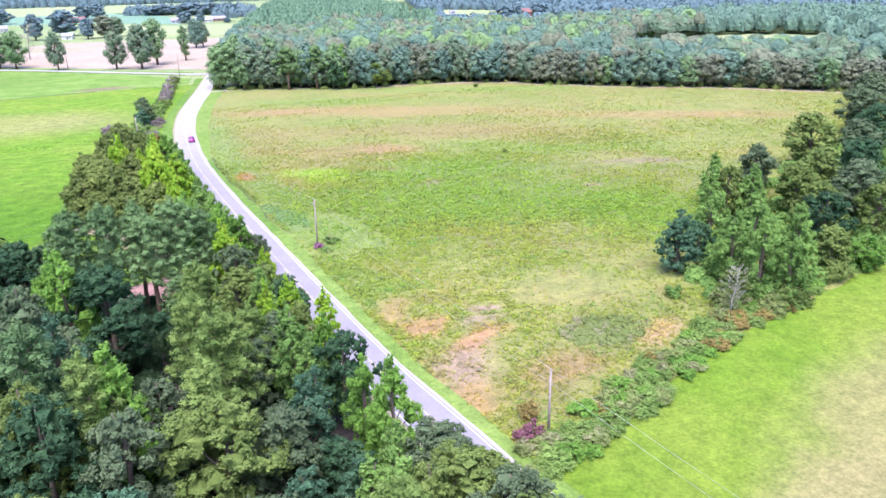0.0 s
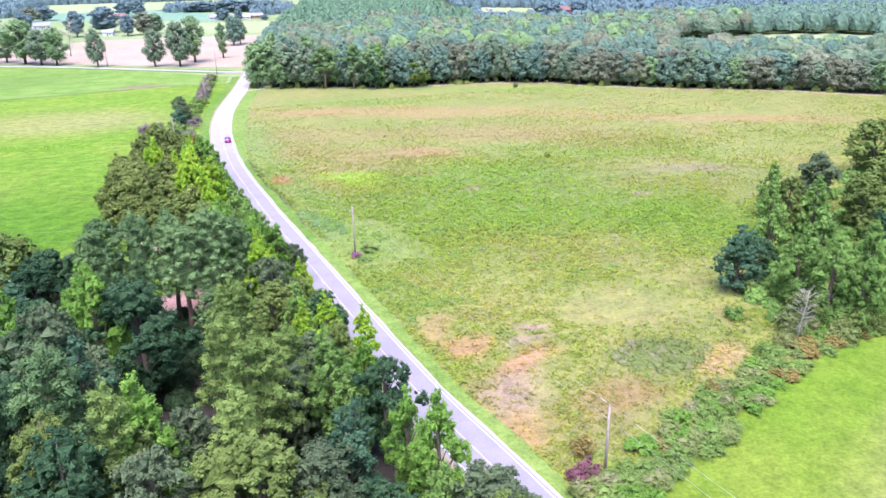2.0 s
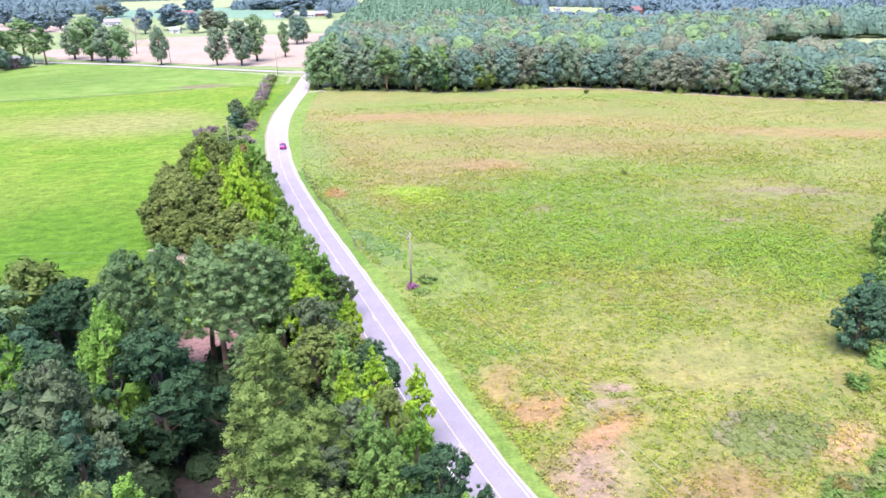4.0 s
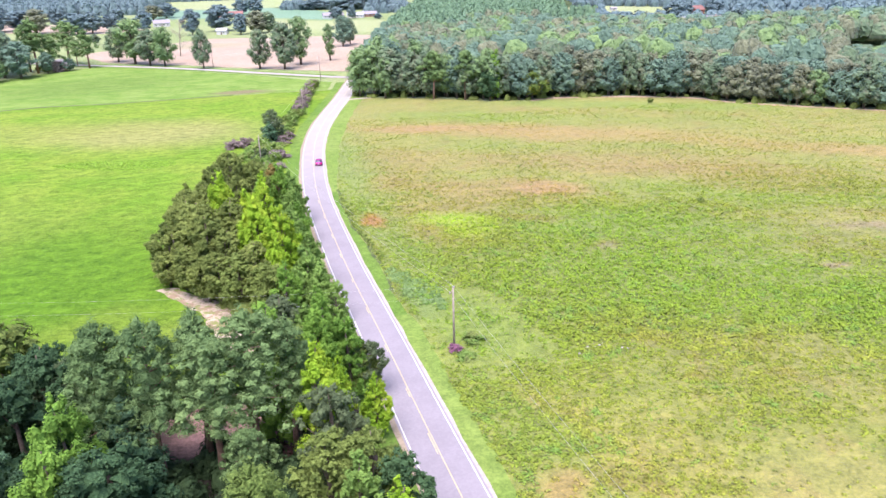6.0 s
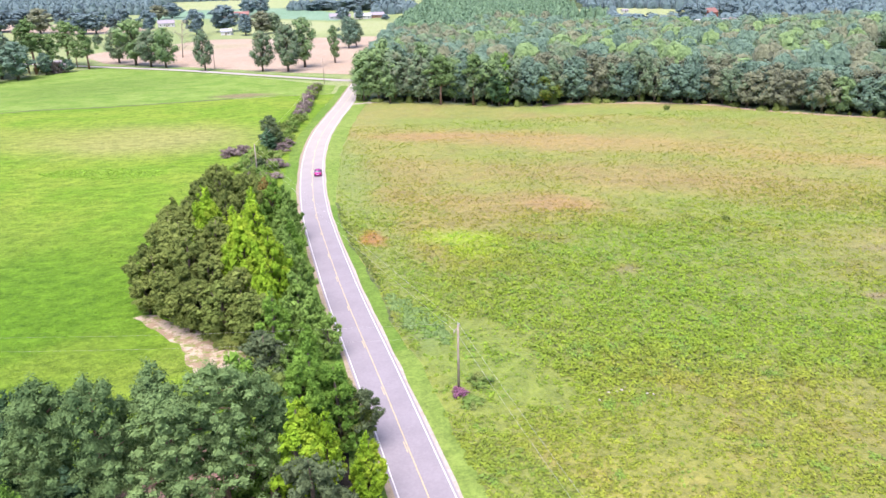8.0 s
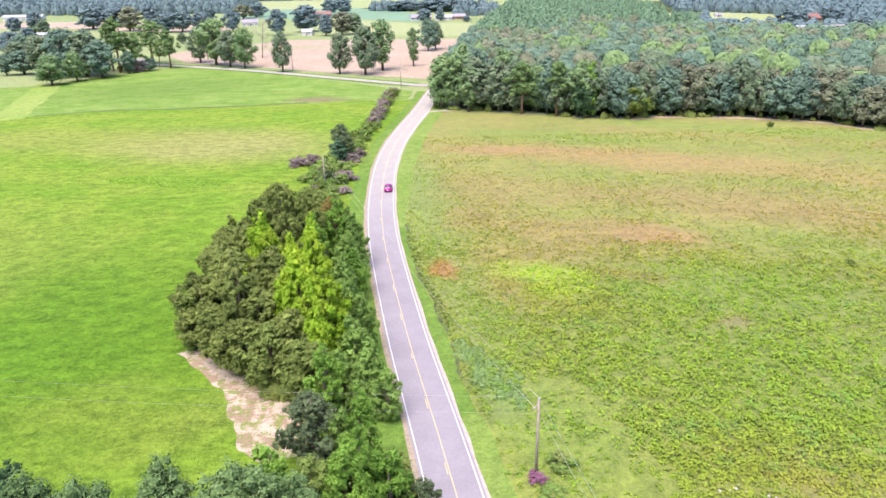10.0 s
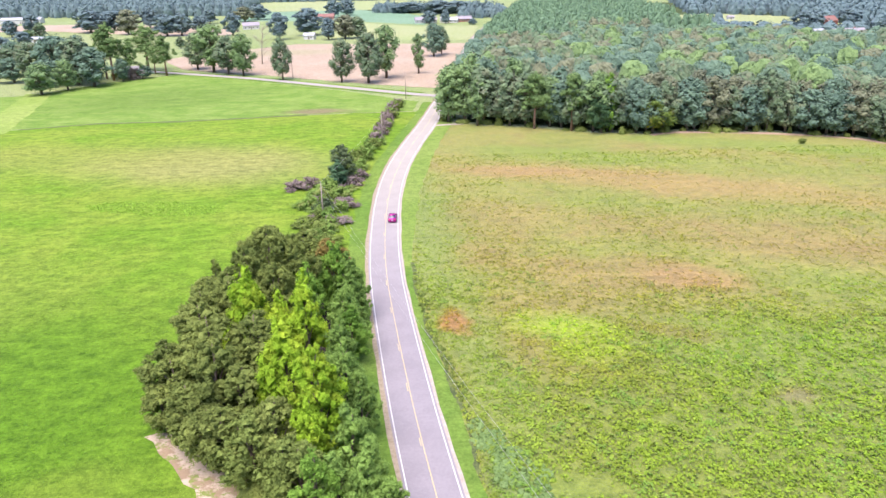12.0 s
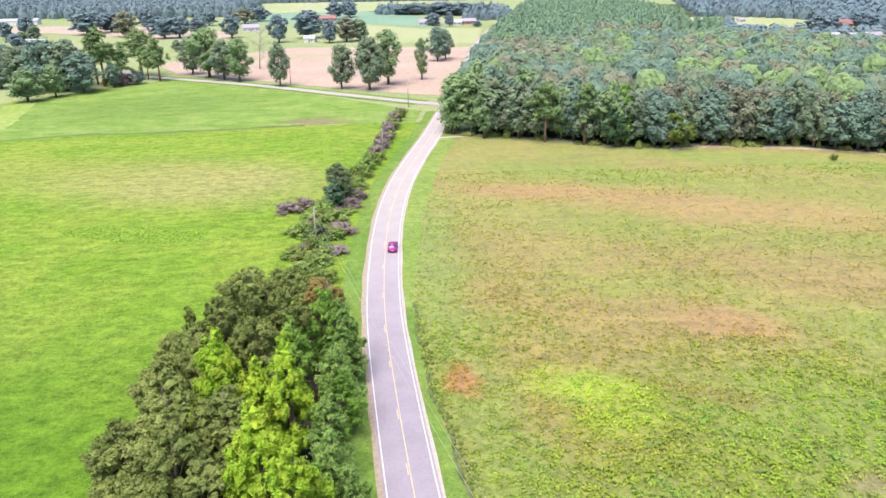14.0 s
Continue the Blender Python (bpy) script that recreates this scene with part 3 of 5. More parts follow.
# ---- road line ----
def spline(pts, step=4.0):
    """A smooth line through pts, with points about step apart."""
    p = [Vector((2 * a - c, 2 * b - d)) for (a, b), (c, d) in [(pts[0], pts[1])]] + [Vector(q) for q in pts]
    p.append(2 * p[-1] - p[-2])
    out = []
    for k in range(1, len(p) - 2):
        n = max(2, int((p[k + 1] - p[k]).length / step))
        for s in range(n):
            u = s / n
            out.append(0.5 * (2 * p[k] + (p[k + 1] - p[k - 1]) * u + (2 * p[k - 1] - 5 * p[k] + 4 * p[k + 1] - p[k + 2]) * u * u + (3 * p[k] - p[k - 1] - 3 * p[k + 1] + p[k + 2]) * u ** 3))
    out.append(p[-2])
    return out


ROAD = spline([(60, -260), (35, -120), (24.5, -70), (16.6, -32), (13.1, -14.4), (9.9, 1), (5.85, 29), (2.1, 57), (-1.65, 84), (-5.35, 117), (-6.7, 135), (-7.2, 152), (-7.2, 170), (-6.3, 190), (-4.1, 211), (-0.8, 232), (4.5, 262), (10.3, 300), (15.0, 330), (25.5, 410), (43, 546), (75, 715), (130, 970), (190, 1250)])
ROAD_XY = np.array([tuple(p) for p in ROAD])


def road_x(y):
    """Where the road's middle lies at a given y."""
    return np.interp(y, ROAD_XY[:, 1], ROAD_XY[:, 0])


def ribbon(line, left, right, z, wobble=0.0, drop=0.0, seed=0):
    """A strip along a line, from offset left to offset right, optionally with ragged sides that dip by drop."""
    r = np.random.default_rng(seed)
    bm = bmesh.new()
    prev = None
    for k, p in enumerate(line):
        d = (line[min(k + 1, len(line) - 1)] - line[max(k - 1, 0)]).normalized()
        n = Vector((d.y, -d.x))
        a, b = left - wobble * r.random(), (right if np.isscalar(right) else np.interp(p.y, *right)) + wobble * r.random()
        row = [bm.verts.new((*(p + n * a), z - drop)), bm.verts.new((*(p + n * (a * 0.7 + b * 0.3)), z)), bm.verts.new((*(p + n * (a * 0.3 + b * 0.7)), z)), bm.verts.new((*(p + n * b), z - drop))]
        if prev:
            for s in range(3):
                bm.faces.new((prev[s], prev[s + 1], row[s + 1], row[s]))
        prev = row
    bmesh.ops.recalc_face_normals(bm, faces=bm.faces)
    if bm.faces and sum(f.normal.z for f in bm.faces) < 0:
        bmesh.ops.reverse_faces(bm, faces=bm.faces)
    return bm


def field(name, pts, z, mat, label, ragged=0.6, step=4.0, seed=1):
    """A flat piece of ground with an uneven outline."""
    r = np.random.default_rng(seed)
    bm = bmesh.new()
    vs = []
    for k, p in enumerate(pts):
        a, b = Vector(p), Vector(pts[(k + 1) % len(pts)])
        n = max(1, min(60, int((b - a).length / step)))
        for s in range(n):
            q = a.lerp(b, s / n)
            vs.append(bm.verts.new((q.x + r.uniform(-ragged, ragged), q.y + r.uniform(-ragged, ragged), z)))
    f = bm.faces.new(vs)
    if f.normal.z < 0 or f.calc_area() and sum((vs[k].co.x * vs[(k + 1) % len(vs)].co.y - vs[(k + 1) % len(vs)].co.x * vs[k].co.y) for k in range(len(vs))) < 0:
        f.normal_flip()
    bmesh.ops.triangulate(bm, faces=bm.faces)
    return tagged(part(name, bm, mat), label, "field", kind="structure")


# ---- ground and fields ----
bm = bmesh.new()
bmesh.ops.create_grid(bm, x_segments=12, y_segments=12, size=2600, matrix=Matrix.Translation((0, 700, -0.12)))
tagged(part("ground", bm, mat_ground), "green farmland reaching the horizon", "ground", kind="structure")

east_edge = [(11, 262), (38, 252), (57, 241), (75, 236), (87, 239), (113, 234), (135, 224), (148, 209), (173, 191), (211, 166), (243, 138), (300, 95), (360, 60)]
field("meadow", [(8, 300)] + east_edge + [(330, -16), (160, 14), (110, -3), (79, -10), (61, -15), (44, -22), (31, -29), (18, -40), (14, -36), (8, 0), (0, 60), (-6, 120), (-7, 170), (-3, 215)], -0.06, mat_meadow, "rough meadow of yellow-green weeds with rust and tan patches", 0.8)
field("mown_field", [(20, -26), (31, -23.2), (44, -16.2), (61, -9), (79, -4.3), (100, 1.6), (160, 18), (330, -14), (330, -160), (30, -160), (20, -60)], -0.05, mat_south, "bright green mown hay field with tan patches", 0.5)
field("hay_field", [(-9, 60), (-10, 118), (-11, 160), (-9, 205), (-2.5, 262), (1, 285), (-27, 284), (-51, 281.5), (-85, 276), (-114, 276), (-139, 268), (-260, 262), (-260, 10), (-60, 20), (-5, 25)], -0.06, mat_west, "bright green hay field with pale dry patches", 0.5)
field("crop_field", [(2, 306), (-1, 286), (-27, 285), (-51, 282.5), (-85, 277), (-114, 277), (-139, 269), (-260, 263), (-260, 330), (-170, 345), (-150, 380), (-124, 404), (-78, 375), (-34, 341)], -0.05, mat_crop, "green crop field beyond a dark furrow", 0.5)
field("stubble_field", [(14, 338), (-30, 362), (-75, 394), (-126, 424), (-150, 470), (-148, 482), (-82, 552), (-5, 540), (40, 535), (24, 420)], -0.05, mat_stubble, "bare pinkish tan stubble field", 1.0)
field("strip_field", [(-330, 720), (-200, 640), (-150, 640), (-150, 690), (-300, 800), (-520, 800), (-520, 720)], -0.06, mat_stubble, "tan stubble strip among far trees", 1.5)
field("pale_field", [(44, 556), (-60, 585), (-70, 770), (8, 690), (60, 690)], -0.06, mat_pale_crop, "pale yellow-green crop field", 1.5)
field("far_crop_field", [(-66, 783), (12, 705), (20, 800), (-30, 960), (-180, 960), (-180, 800)], -0.05, mat_blue_crop, "blue-green crop field", 1.5)
field("far_pale_field", [(-60, 962), (-20, 905), (30, 905), (60, 1200), (-300, 1250), (-260, 975)], -0.05, mat_pale_crop, "pale yellow field in the far distance", 1.5)
field("woodland_floor", [(14, -75), (7.5, -20), (3.5, 10), (0, 40), (-5, 47), (-14, 48), (-22, 43), (-45, 41), (-120, 38), (-130, -75)], -0.04, mat_shade_litter, "brown leaf litter under the trees, shade painted in", 0.8)
field("forest_floor", [(19, 262)] + [(x + 2, y + 4) for x, y in east_edge[1:]] + [(700, 60), (700, 1000), (200, 1000), (85, 690), (50, 520), (34, 420), (22, 330)], -0.05, mat_understory, "dark leaf litter under the forest", 0.8)
field("copse_floor", [(-31, 82), (-24, 74.5), (-19, 66), (-14, 58), (-7.5, 52), (-8.5, 75), (-11, 105), (-13.5, 130), (-21, 132), (-30, 120), (-33, 100)], -0.045, mat_shade_litter, "leaf litter under the roadside copse, shade painted in", 0.5, 2.0)
for cx, cy, rx, ry, what in ((290, 685, 72, 89, "pale pasture in a forest clearing"), (312, 540, 45, 33, "pale green lawn round a far house"), (340, 612, 33, 28, "pale yard round a far barn"), (352, 305, 70, 51, "pale hay strip behind the forest"), (470, 520, 64, 33, "pale far field among woods")):
    field("clearing", [(cx + rx * math.cos(a / 24 * 6.2832), cy + ry * math.sin(a / 24 * 6.2832)) for a in range(24)], -0.03 - 0.002 * (cx % 7), mat_pale_crop, what, 1.5)
field("grass_lane", [(-152, 258), (-141, 262), (-150, 300), (-163, 347), (-175, 350), (-164, 305)], -0.03, mat_verge_pale, "pale mown lane beside a crop field", 0.8)
field("furrow", [(-40, 283.6), (-51, 282.4), (-85, 277), (-114, 277.3), (-139, 269.2), (-139, 267.2), (-114, 275.2), (-85, 275), (-51, 280.6), (-40, 282.4)], -0.02, plain("dark_furrow", (0.08, 0.11, 0.03), (0.13, 0.17, 0.04), 0.5), "dark weedy furrow between two fields", 0.4)
field("bare_sand", [(-31, 81), (-25, 75), (-20.5, 72), (-15, 66), (-12, 56), (-17.6, 54.6), (-21.0, 57.2), (-22.4, 62.3), (-24.0, 67.8), (-28.8, 74.0), (-33.4, 80.0)], -0.03, mat_clay, "bare sand and clay at the foot of the copse", 0.45, 1.2, 3)

VERGE = ([-60, 45, 60, 68, 76, 86, 92, 99, 106, 130, 145, 200], [5.0, 5.4, 5.6, 4.9, 5.6, 5.7, 5.4, 5.0, 4.4, 4.5, 5.6, 8.0])
verge_line = [p for p in ROAD if p.y < 330]
tagged(part("verge", ribbon([p for p in verge_line if 55 < p.y < 140], 3.0, VERGE, -0.02, 0.5, 0.03, 2), mat_verge), "mown bright green roadside verge", "verge", kind="structure")
tagged(part("verge", ribbon([p for p in verge_line if p.y > 128], 3.0, VERGE, -0.014, 0.8, 0.03, 4), mat_verge_light), "mown pale green roadside verge", "verge", kind="structure")
tagged(part("verge", ribbon([p for p in verge_line if p.y < 62], 3.0, VERGE, -0.014, 0.8, 0.03, 7), mat_verge_light), "mown pale green roadside verge", "verge", kind="structure")
tagged(part("verge", ribbon([p for p in ROAD if p.y < 305], -6.6, -3.0, -0.02, 0.8, 0.03, 3), mat_verge), "mown bright green roadside verge", "verge", kind="structure")

road = tagged(part("road", ribbon(ROAD, -3.12, 3.12, 0.03), mat_asphalt), "worn pale grey asphalt country road", "road", kind="structure")
tagged(part("shoulder", ribbon(ROAD, -3.6, -3.0, 0.012, 0.3, 0.01, 5), mat_edge_soil), "pale gravel road shoulder", "road shoulder", kind="structure")
tagged(part("shoulder", ribbon(ROAD, 3.0, 3.36, 0.012, 0.25, 0.01, 6), mat_gravel), "pale gravel road shoulder", "road shoulder", kind="structure")
near_road = [p for p in ROAD if -120 < p.y < 330]
part("edge_line", ribbon(near_road, -2.84, -2.70, 0.036), mat_white_paint, road, "white painted edge line")
part("edge_line", ribbon(near_road, 2.70, 2.84, 0.036), mat_white_paint, road, "white painted edge line")
part("centre_line", ribbon(near_road, 0.07, 0.19, 0.036), mat_yellow_paint, road, "solid yellow centre line")
fine_road = spline([tuple(p) for p in near_road], 1.5)
dist, dash = 0.0, []
for a, b in zip(fine_road, fine_road[1:]):
    dist += (b - a).length
    if dist % 12.0 < 4.5:
        dash.append(a)
    elif dash:
        if len(dash) > 1:
            part("lane_dash", ribbon(dash, -0.17, -0.05, 0.036), mat_yellow_paint, road)
        dash = []
SIDE = spline([(13.5, 318), (4, 322.5), (-34, 350), (-78, 382), (-127, 411), (-200, 452), (-330, 520)])
tagged(part("side_road", ribbon(SIDE, -2.6, 2.6, 0.018), mat_side_road), "narrow pale side road", "road", kind="structure")
tagged(part("side_verge", ribbon(SIDE[3:], -5.0, -2.4, -0.02, 0.8, 0.02, 8), mat_verge), "green verge of the side road", "verge", kind="structure")
tagged(part("side_verge", ribbon(SIDE[3:], 2.4, 5.5, -0.02, 0.8, 0.02, 9), mat_verge), "green verge of the side road", "verge", kind="structure")
tagged(part("driveway", ribbon(spline([(6.5, 257.5), (10, 258.6), (17, 259.5)], 1.0), -0.9, 0.9, 0.016, 0.3), mat_gravel), "short pale gravel driveway", "driveway", kind="structure")

# ---- woods beside the road ----
WOODS = [
    ("grey", 8.0, -32.1, 12, 3.6), ("olive", 10.8, -35.6, 11.5, 3.8), ("grey", 12.1, -39.4, 11, 3.6), ("olive", 4.8, -35.3, 13, 3.4), ("gum", 0.8, -32.3, 12, 2.6),
    ("grey", 7.4, -28.9, 12.5, 3.4), ("olive", 9.5, -34.9, 12, 3.8), ("gum", 2.4, -33.6, 13, 2.6), ("grey", 12.3, -37.9, 11, 3),
    ("pine", -27, 28.3, 19.3, 3.6), ("pine", -22.5, 26.5, 20.1, 4.4), ("pine", -18.4, 30, 19, 3.6), ("pine", -13.2, 29, 19, 4.8), ("bright", -11.2, 32.5, 18.8, 3.2), ("pine", -9.3, 30.5, 16.7, 3),
    ("pine", -16.8, 26.5, 18, 3.8), ("bright", 3.7, -17.7, 13.6, 2.3), ("bright", 5.6, -21.8, 15.4, 2.6), ("gum", -2, -6.8, 15.8, 3), ("lime", 0.2, 7.5, 13.2, 2), ("lime", -3.1, 4.2, 14.4, 1.6),
    ("grey", -5, 23, 13.7, 3.1), ("pine_yellow", -11, 6, 17.2, 3.2), ("pine_yellow", -12, -3.2, 17, 3.2), ("pine_yellow", -9.5, -10.8, 17.7, 3.6), ("pine_yellow", -6.2, -4.8, 15.2, 3), ("pine_yellow", -12, -18, 16.8, 2.3),
    ("bright", -20, -16.3, 19.2, 3.2), ("pine_yellow", -22, -17.8, 19.2, 2.6), ("oak", -22, 9.8, 18, 5.4), ("grey", -29.9, 3, 20, 4.4), ("bright", -26.4, 10.5, 19.6, 3.4), ("pine", -27.5, -11.3, 20.1, 3.8),
    ("cedar", -25.7, -6.2, 18.4, 3.2), ("lime", -6.3, 27, 15.9, 2.4), ("bright", -6.6, 37.7, 14.7, 2.8), ("olive", -10.8, -24, 16.3, 5.8), ("grey", -19.1, -23.4, 17, 3.6), ("bright", -5.5, 40.5, 14.3, 2.6),
    ("bright", -2.8, 40.2, 12, 2.4), ("lime", -0.1, 31.7, 8.5, 1.8), ("lime", -4, 33.8, 10.5, 1.5), ("grey", -0.1, 41.1, 8, 2), ("bright", -28.7, 20.4, 16, 3.8), ("cedar", -25.2, 25.7, 12, 3.8),
    ("oak", -35, 33.4, 15, 4), ("grey", -33, 34.8, 13, 3.4), ("pine", -13.4, 22.8, 9, 2.6), ("olive", -1.7, 17.1, 12, 3.2), ("olive", -5.5, 17.5, 12, 3.2), ("oak", 1, 15.1, 10.5, 2.8),
    ("gum", -2.8, 12.2, 13, 2.4), ("oak", 3.3, -10.3, 13.5, 3.6), ("grey", -6.3, -6.9, 13, 3), ("bright", 2.5, -3.3, 12, 2), ("gum", -0.4, -9.7, 13, 2.4), ("cedar", -2.8, -19.7, 13.5, 2.8),
    ("cedar", -1.5, -18.4, 14, 1.8), ("olive", -42.2, 40.7, 16, 4.4), ("oak", -37, 39, 13, 3.8), ("bright", -36.2, 12.5, 17, 3.4), ("grey", -24.7, -2.4, 15, 2.8), ("grey", -16.2, -13.5, 13.5, 3.6),
    ("olive", -27.3, -16, 17, 4), ("grey", -5.5, -21.9, 13, 3.2), ("olive", 0.6, 2.5, 12, 2.4), ("grey", -3.1, 1, 12, 2.6), ("oak", -31.1, -9.4, 18, 4), ("lime", 4.7, 6.9, 11, 1.6),
    ("olive", 7.8, -35.2, 13.5, 4.6), ("gum", 4.3, -27.2, 11, 2.6), ("grey", 10.8, -38.3, 12.5, 4.2), ("pine_yellow", 1, -39, 14.5, 3.4), ("grey", -5.8, -24, 14, 3), ("oak", -25.7, -20.4, 17.5, 4.4),
    ("cedar", 0.5, -29.2, 10, 2.8), ("cedar", -4.9, -31.6, 12, 3.2), ("oak", -0.3, -24.6, 9, 2.6), ("olive", 11.3, -41.9, 12, 3.6), ("grey", -3.5, -38.6, 14, 3.6), ("olive", -25.6, -33.1, 17, 4.4),
    ("oak", -21.9, -32.6, 16, 3.6), ("cedar", -17.9, -33.5, 15, 3.2), ("bright", -6.2, 41.3, 13, 2.4), ("bright", -3.7, 41.9, 10.5, 2.4), ("olive", -1.2, 41.2, 7.5, 2.2), ("pine_yellow", -9.2, 38.3, 12.5, 2.6),
    ("pine", -28.6, 29.8, 17, 3.4), ("lime", -6.2, 33.8, 12, 1.9), ("cedar", -36, 18, 15.2, 4.8), ("oak", -40, 8, 15.2, 5), ("cedar", -44, 27, 15.5, 5), ("oak", -46, 14, 15.2, 5),
    ("olive", -38, -4, 15.2, 5), ("oak", -38, -14, 15.2, 5), ("oak", -36, 28, 15, 4.4), ("pine", -44, 33, 14, 4.4), ("pine", -52, 33, 13, 4.4), ("cedar", -54, 24, 15.5, 5),
    ("oak", -52, 4, 15.2, 5.2), ("cedar", -20, -34, 15.2, 5), ("oak", -31, -28, 15.2, 5), ("grey", -8, -37, 14.2, 4.6), ("oak", -60, 30, 13, 5), ("oak", -66, 22, 15.5, 5.2),
    ("oak", -60, 12, 14.2, 5.2), ("grey", 2.6, -46, 13.3, 4.97), ("oak", -12, -48, 14.2, 5), ("oak", -27, -42, 14.2, 5), ("cedar", -42, -30, 14.2, 5.2), ("oak", -33, -19, 16, 4.4),
    ("oak", -33, 12, 16, 4.6),
]
for kind, x, y, h, rad in WOODS:
    plant(kind, x, y, h, rad, "near" if x > -40 and y > -40 else "mid", group="trees of the roadside woods", spread=1.24)

for k in range(26):
    plant(["oak", "grey", "pine", "olive"][k % 4], rng.uniform(-88, -52), rng.uniform(-8, 34), rng.uniform(13, 16), rng.uniform(4.4, 5.6), "mid", group="trees of the roadside woods")

# ---- copse on the bend ----
COPSE = [
    ("lime", -15.2, 91.2, 16.8, 3.0), ("lime", -15.6, 78, 16.7, 4.0), ("lime", -11.6, 72.3, 16.4, 3.5), ("gum", -9.3, 79.1, 12.3, 3.2), ("copse", -22.8, 108.7, 18, 4.6), ("bright", -13.6, 112.3, 12.8, 3.4),
    ("lime", -22.7, 92.3, 17.6, 3.2), ("copse", -32.9, 114.9, 9.8, 1), ("copse", -28.8, 90.7, 13.4, 4), ("copse", -26, 84.4, 15, 4.4), ("olive", -18.2, 69.2, 10.6, 3.2), ("rust", -15, 116, 12.6, 2.2),
    ("gum", -11.1, 99.2, 11, 2.8), ("gum", -10.6, 88.5, 11, 2.4), ("gum", -7.9, 69.9, 10, 2.8), ("gum", -6.1, 64.2, 9.5, 2.8), ("bright", -10.8, 61.5, 11, 2.2), ("olive", -14.1, 65.4, 10, 3),
    ("copse", -21.8, 71.6, 10, 3.2), ("copse", -31.4, 85, 11, 3.4), ("copse", -27.2, 78, 9, 3.2), ("copse", -20.7, 76.7, 12, 3.6), ("copse", -24.1, 79.2, 14, 4), ("copse", -20.4, 84.9, 15, 3.2),
    ("lime", -18.7, 92.1, 14, 2.4), ("copse", -25.5, 105.2, 16, 4), ("copse", -19, 109.8, 15, 3.6), ("bright", -16.6, 103.1, 13, 2.6), ("copse", -30, 96.2, 13, 3.6), ("copse", -31.4, 81.2, 7, 2.6),
    ("copse", -15.8, 70, 12, 3.2), ("gum", -11.3, 111.2, 11, 3), ("bright", -10.9, 75.4, 12, 2.6), ("lime", -12.2, 68.9, 12.5, 2.2), ("copse", -21, 101.9, 14.5, 3.6), ("copse", -26, 96.2, 14.5, 3.4),
    ("gum", -10.7, 108, 9, 2.6), ("gum", -7.5, 77.8, 9, 2.4), ("gum", -9.1, 63.3, 9, 2.4), ("grey", -11.5, 53.6, 9.5, 3.2), ("bright", -6.2, 52.6, 10.5, 2.2), ("olive", -18.5, 72.3, 9, 3.2),
    ("olive", -12.6, 64.8, 9.5, 3), ("gum", -6.5, 62.6, 9, 2.4), ("gum", -8.6, 52.5, 8, 2.2), ("gum", -3.9, 61.9, 7, 2.2), ("copse", -3.1, 48.1, 6, 1.8), ("copse", -26.4, 77, 8.5, 3),
    ("copse", -24, 73.5, 8.5, 2.8), ("copse", -30.2, 82.6, 10, 3.2), ("rust", -17.5, 133, 5.5, 2.2), ("rust", -14.5, 131, 4.5, 1.8), ("copse", -25, 119, 14, 4.2), ("copse", -19.5, 122, 12, 3.6),
    ("copse", -28, 102, 13, 4.4), ("copse", -20, 84, 12, 3.6), ("copse", -31, 104, 11.5, 3.6), ("gum", -11, 103, 9, 2.8), ("bright", -10, 96, 9, 2.6),
]
for kind, x, y, h, rad in COPSE:
    plant(kind, x, y, h, rad, group="trees of the copse", spread=1.22)

# ---- tree group at the meadow's corner ----
CORNER = [
    ("cedar", 67, 13.5, 11.5, 4.0), ("oak", 73, 15.5, 8, 3.0), ("olive", 92, 31, 13, 3.6), ("gum", 88, 31, 12.5, 2.8), ("gum", 97, 41, 12, 3.2), ("gum", 95, 27.5, 13, 3.8), ("grey", 112, 45, 13, 4.4),
    ("gum", 71, 5, 13, 3.8), ("gum", 72, -0.5, 14.5, 3.0), ("gum", 80.5, 1.2, 14.5, 3.8), ("gum", 75, -3.2, 11, 3.2), ("olive", 118, 33, 14, 5.2), ("olive", 140, 57, 15.5, 7.0), ("grey", 117, 22, 14, 5.2),
    ("olive", 91, 3.5, 9, 3.6), ("bright", 97, 1.5, 6.5, 3.2), ("oak", 133, 36, 14, 5.0), ("grey", 150, 52, 14, 5.0), ("olive", 103, 18, 12, 4.6), ("olive", 107, 28, 13, 4.6), ("gum", 84, 14, 12, 4.0), ("gum", 80, 21, 11, 3.8),
    ("oak", 98, 12, 12, 4.4), ("olive", 111, 12, 12, 4.4), ("oak", 125, 18, 13, 5.0), ("olive", 140, 26, 13, 5.0), ("olive", 66, -1.5, 7, 2.4),
    ("grey", 184, 82, 15, 6.0), ("oak", 170, 64, 14, 5.4), ("grey", 204, 95, 15, 6.4), ("oak", 160, 44, 14, 5.2), ("oak", 180, 60, 14, 5.2), ("grey", 205, 78, 14, 6.0), ("grey", 222, 112, 14, 6.0), ("oak", 235, 95, 14, 6.0),
]
for kind, x, y, h, rad in CORNER:
    plant(kind, x, y, h, rad, "near" if x < 112 else "mid", group="trees at the meadow corner", spread=1.15)


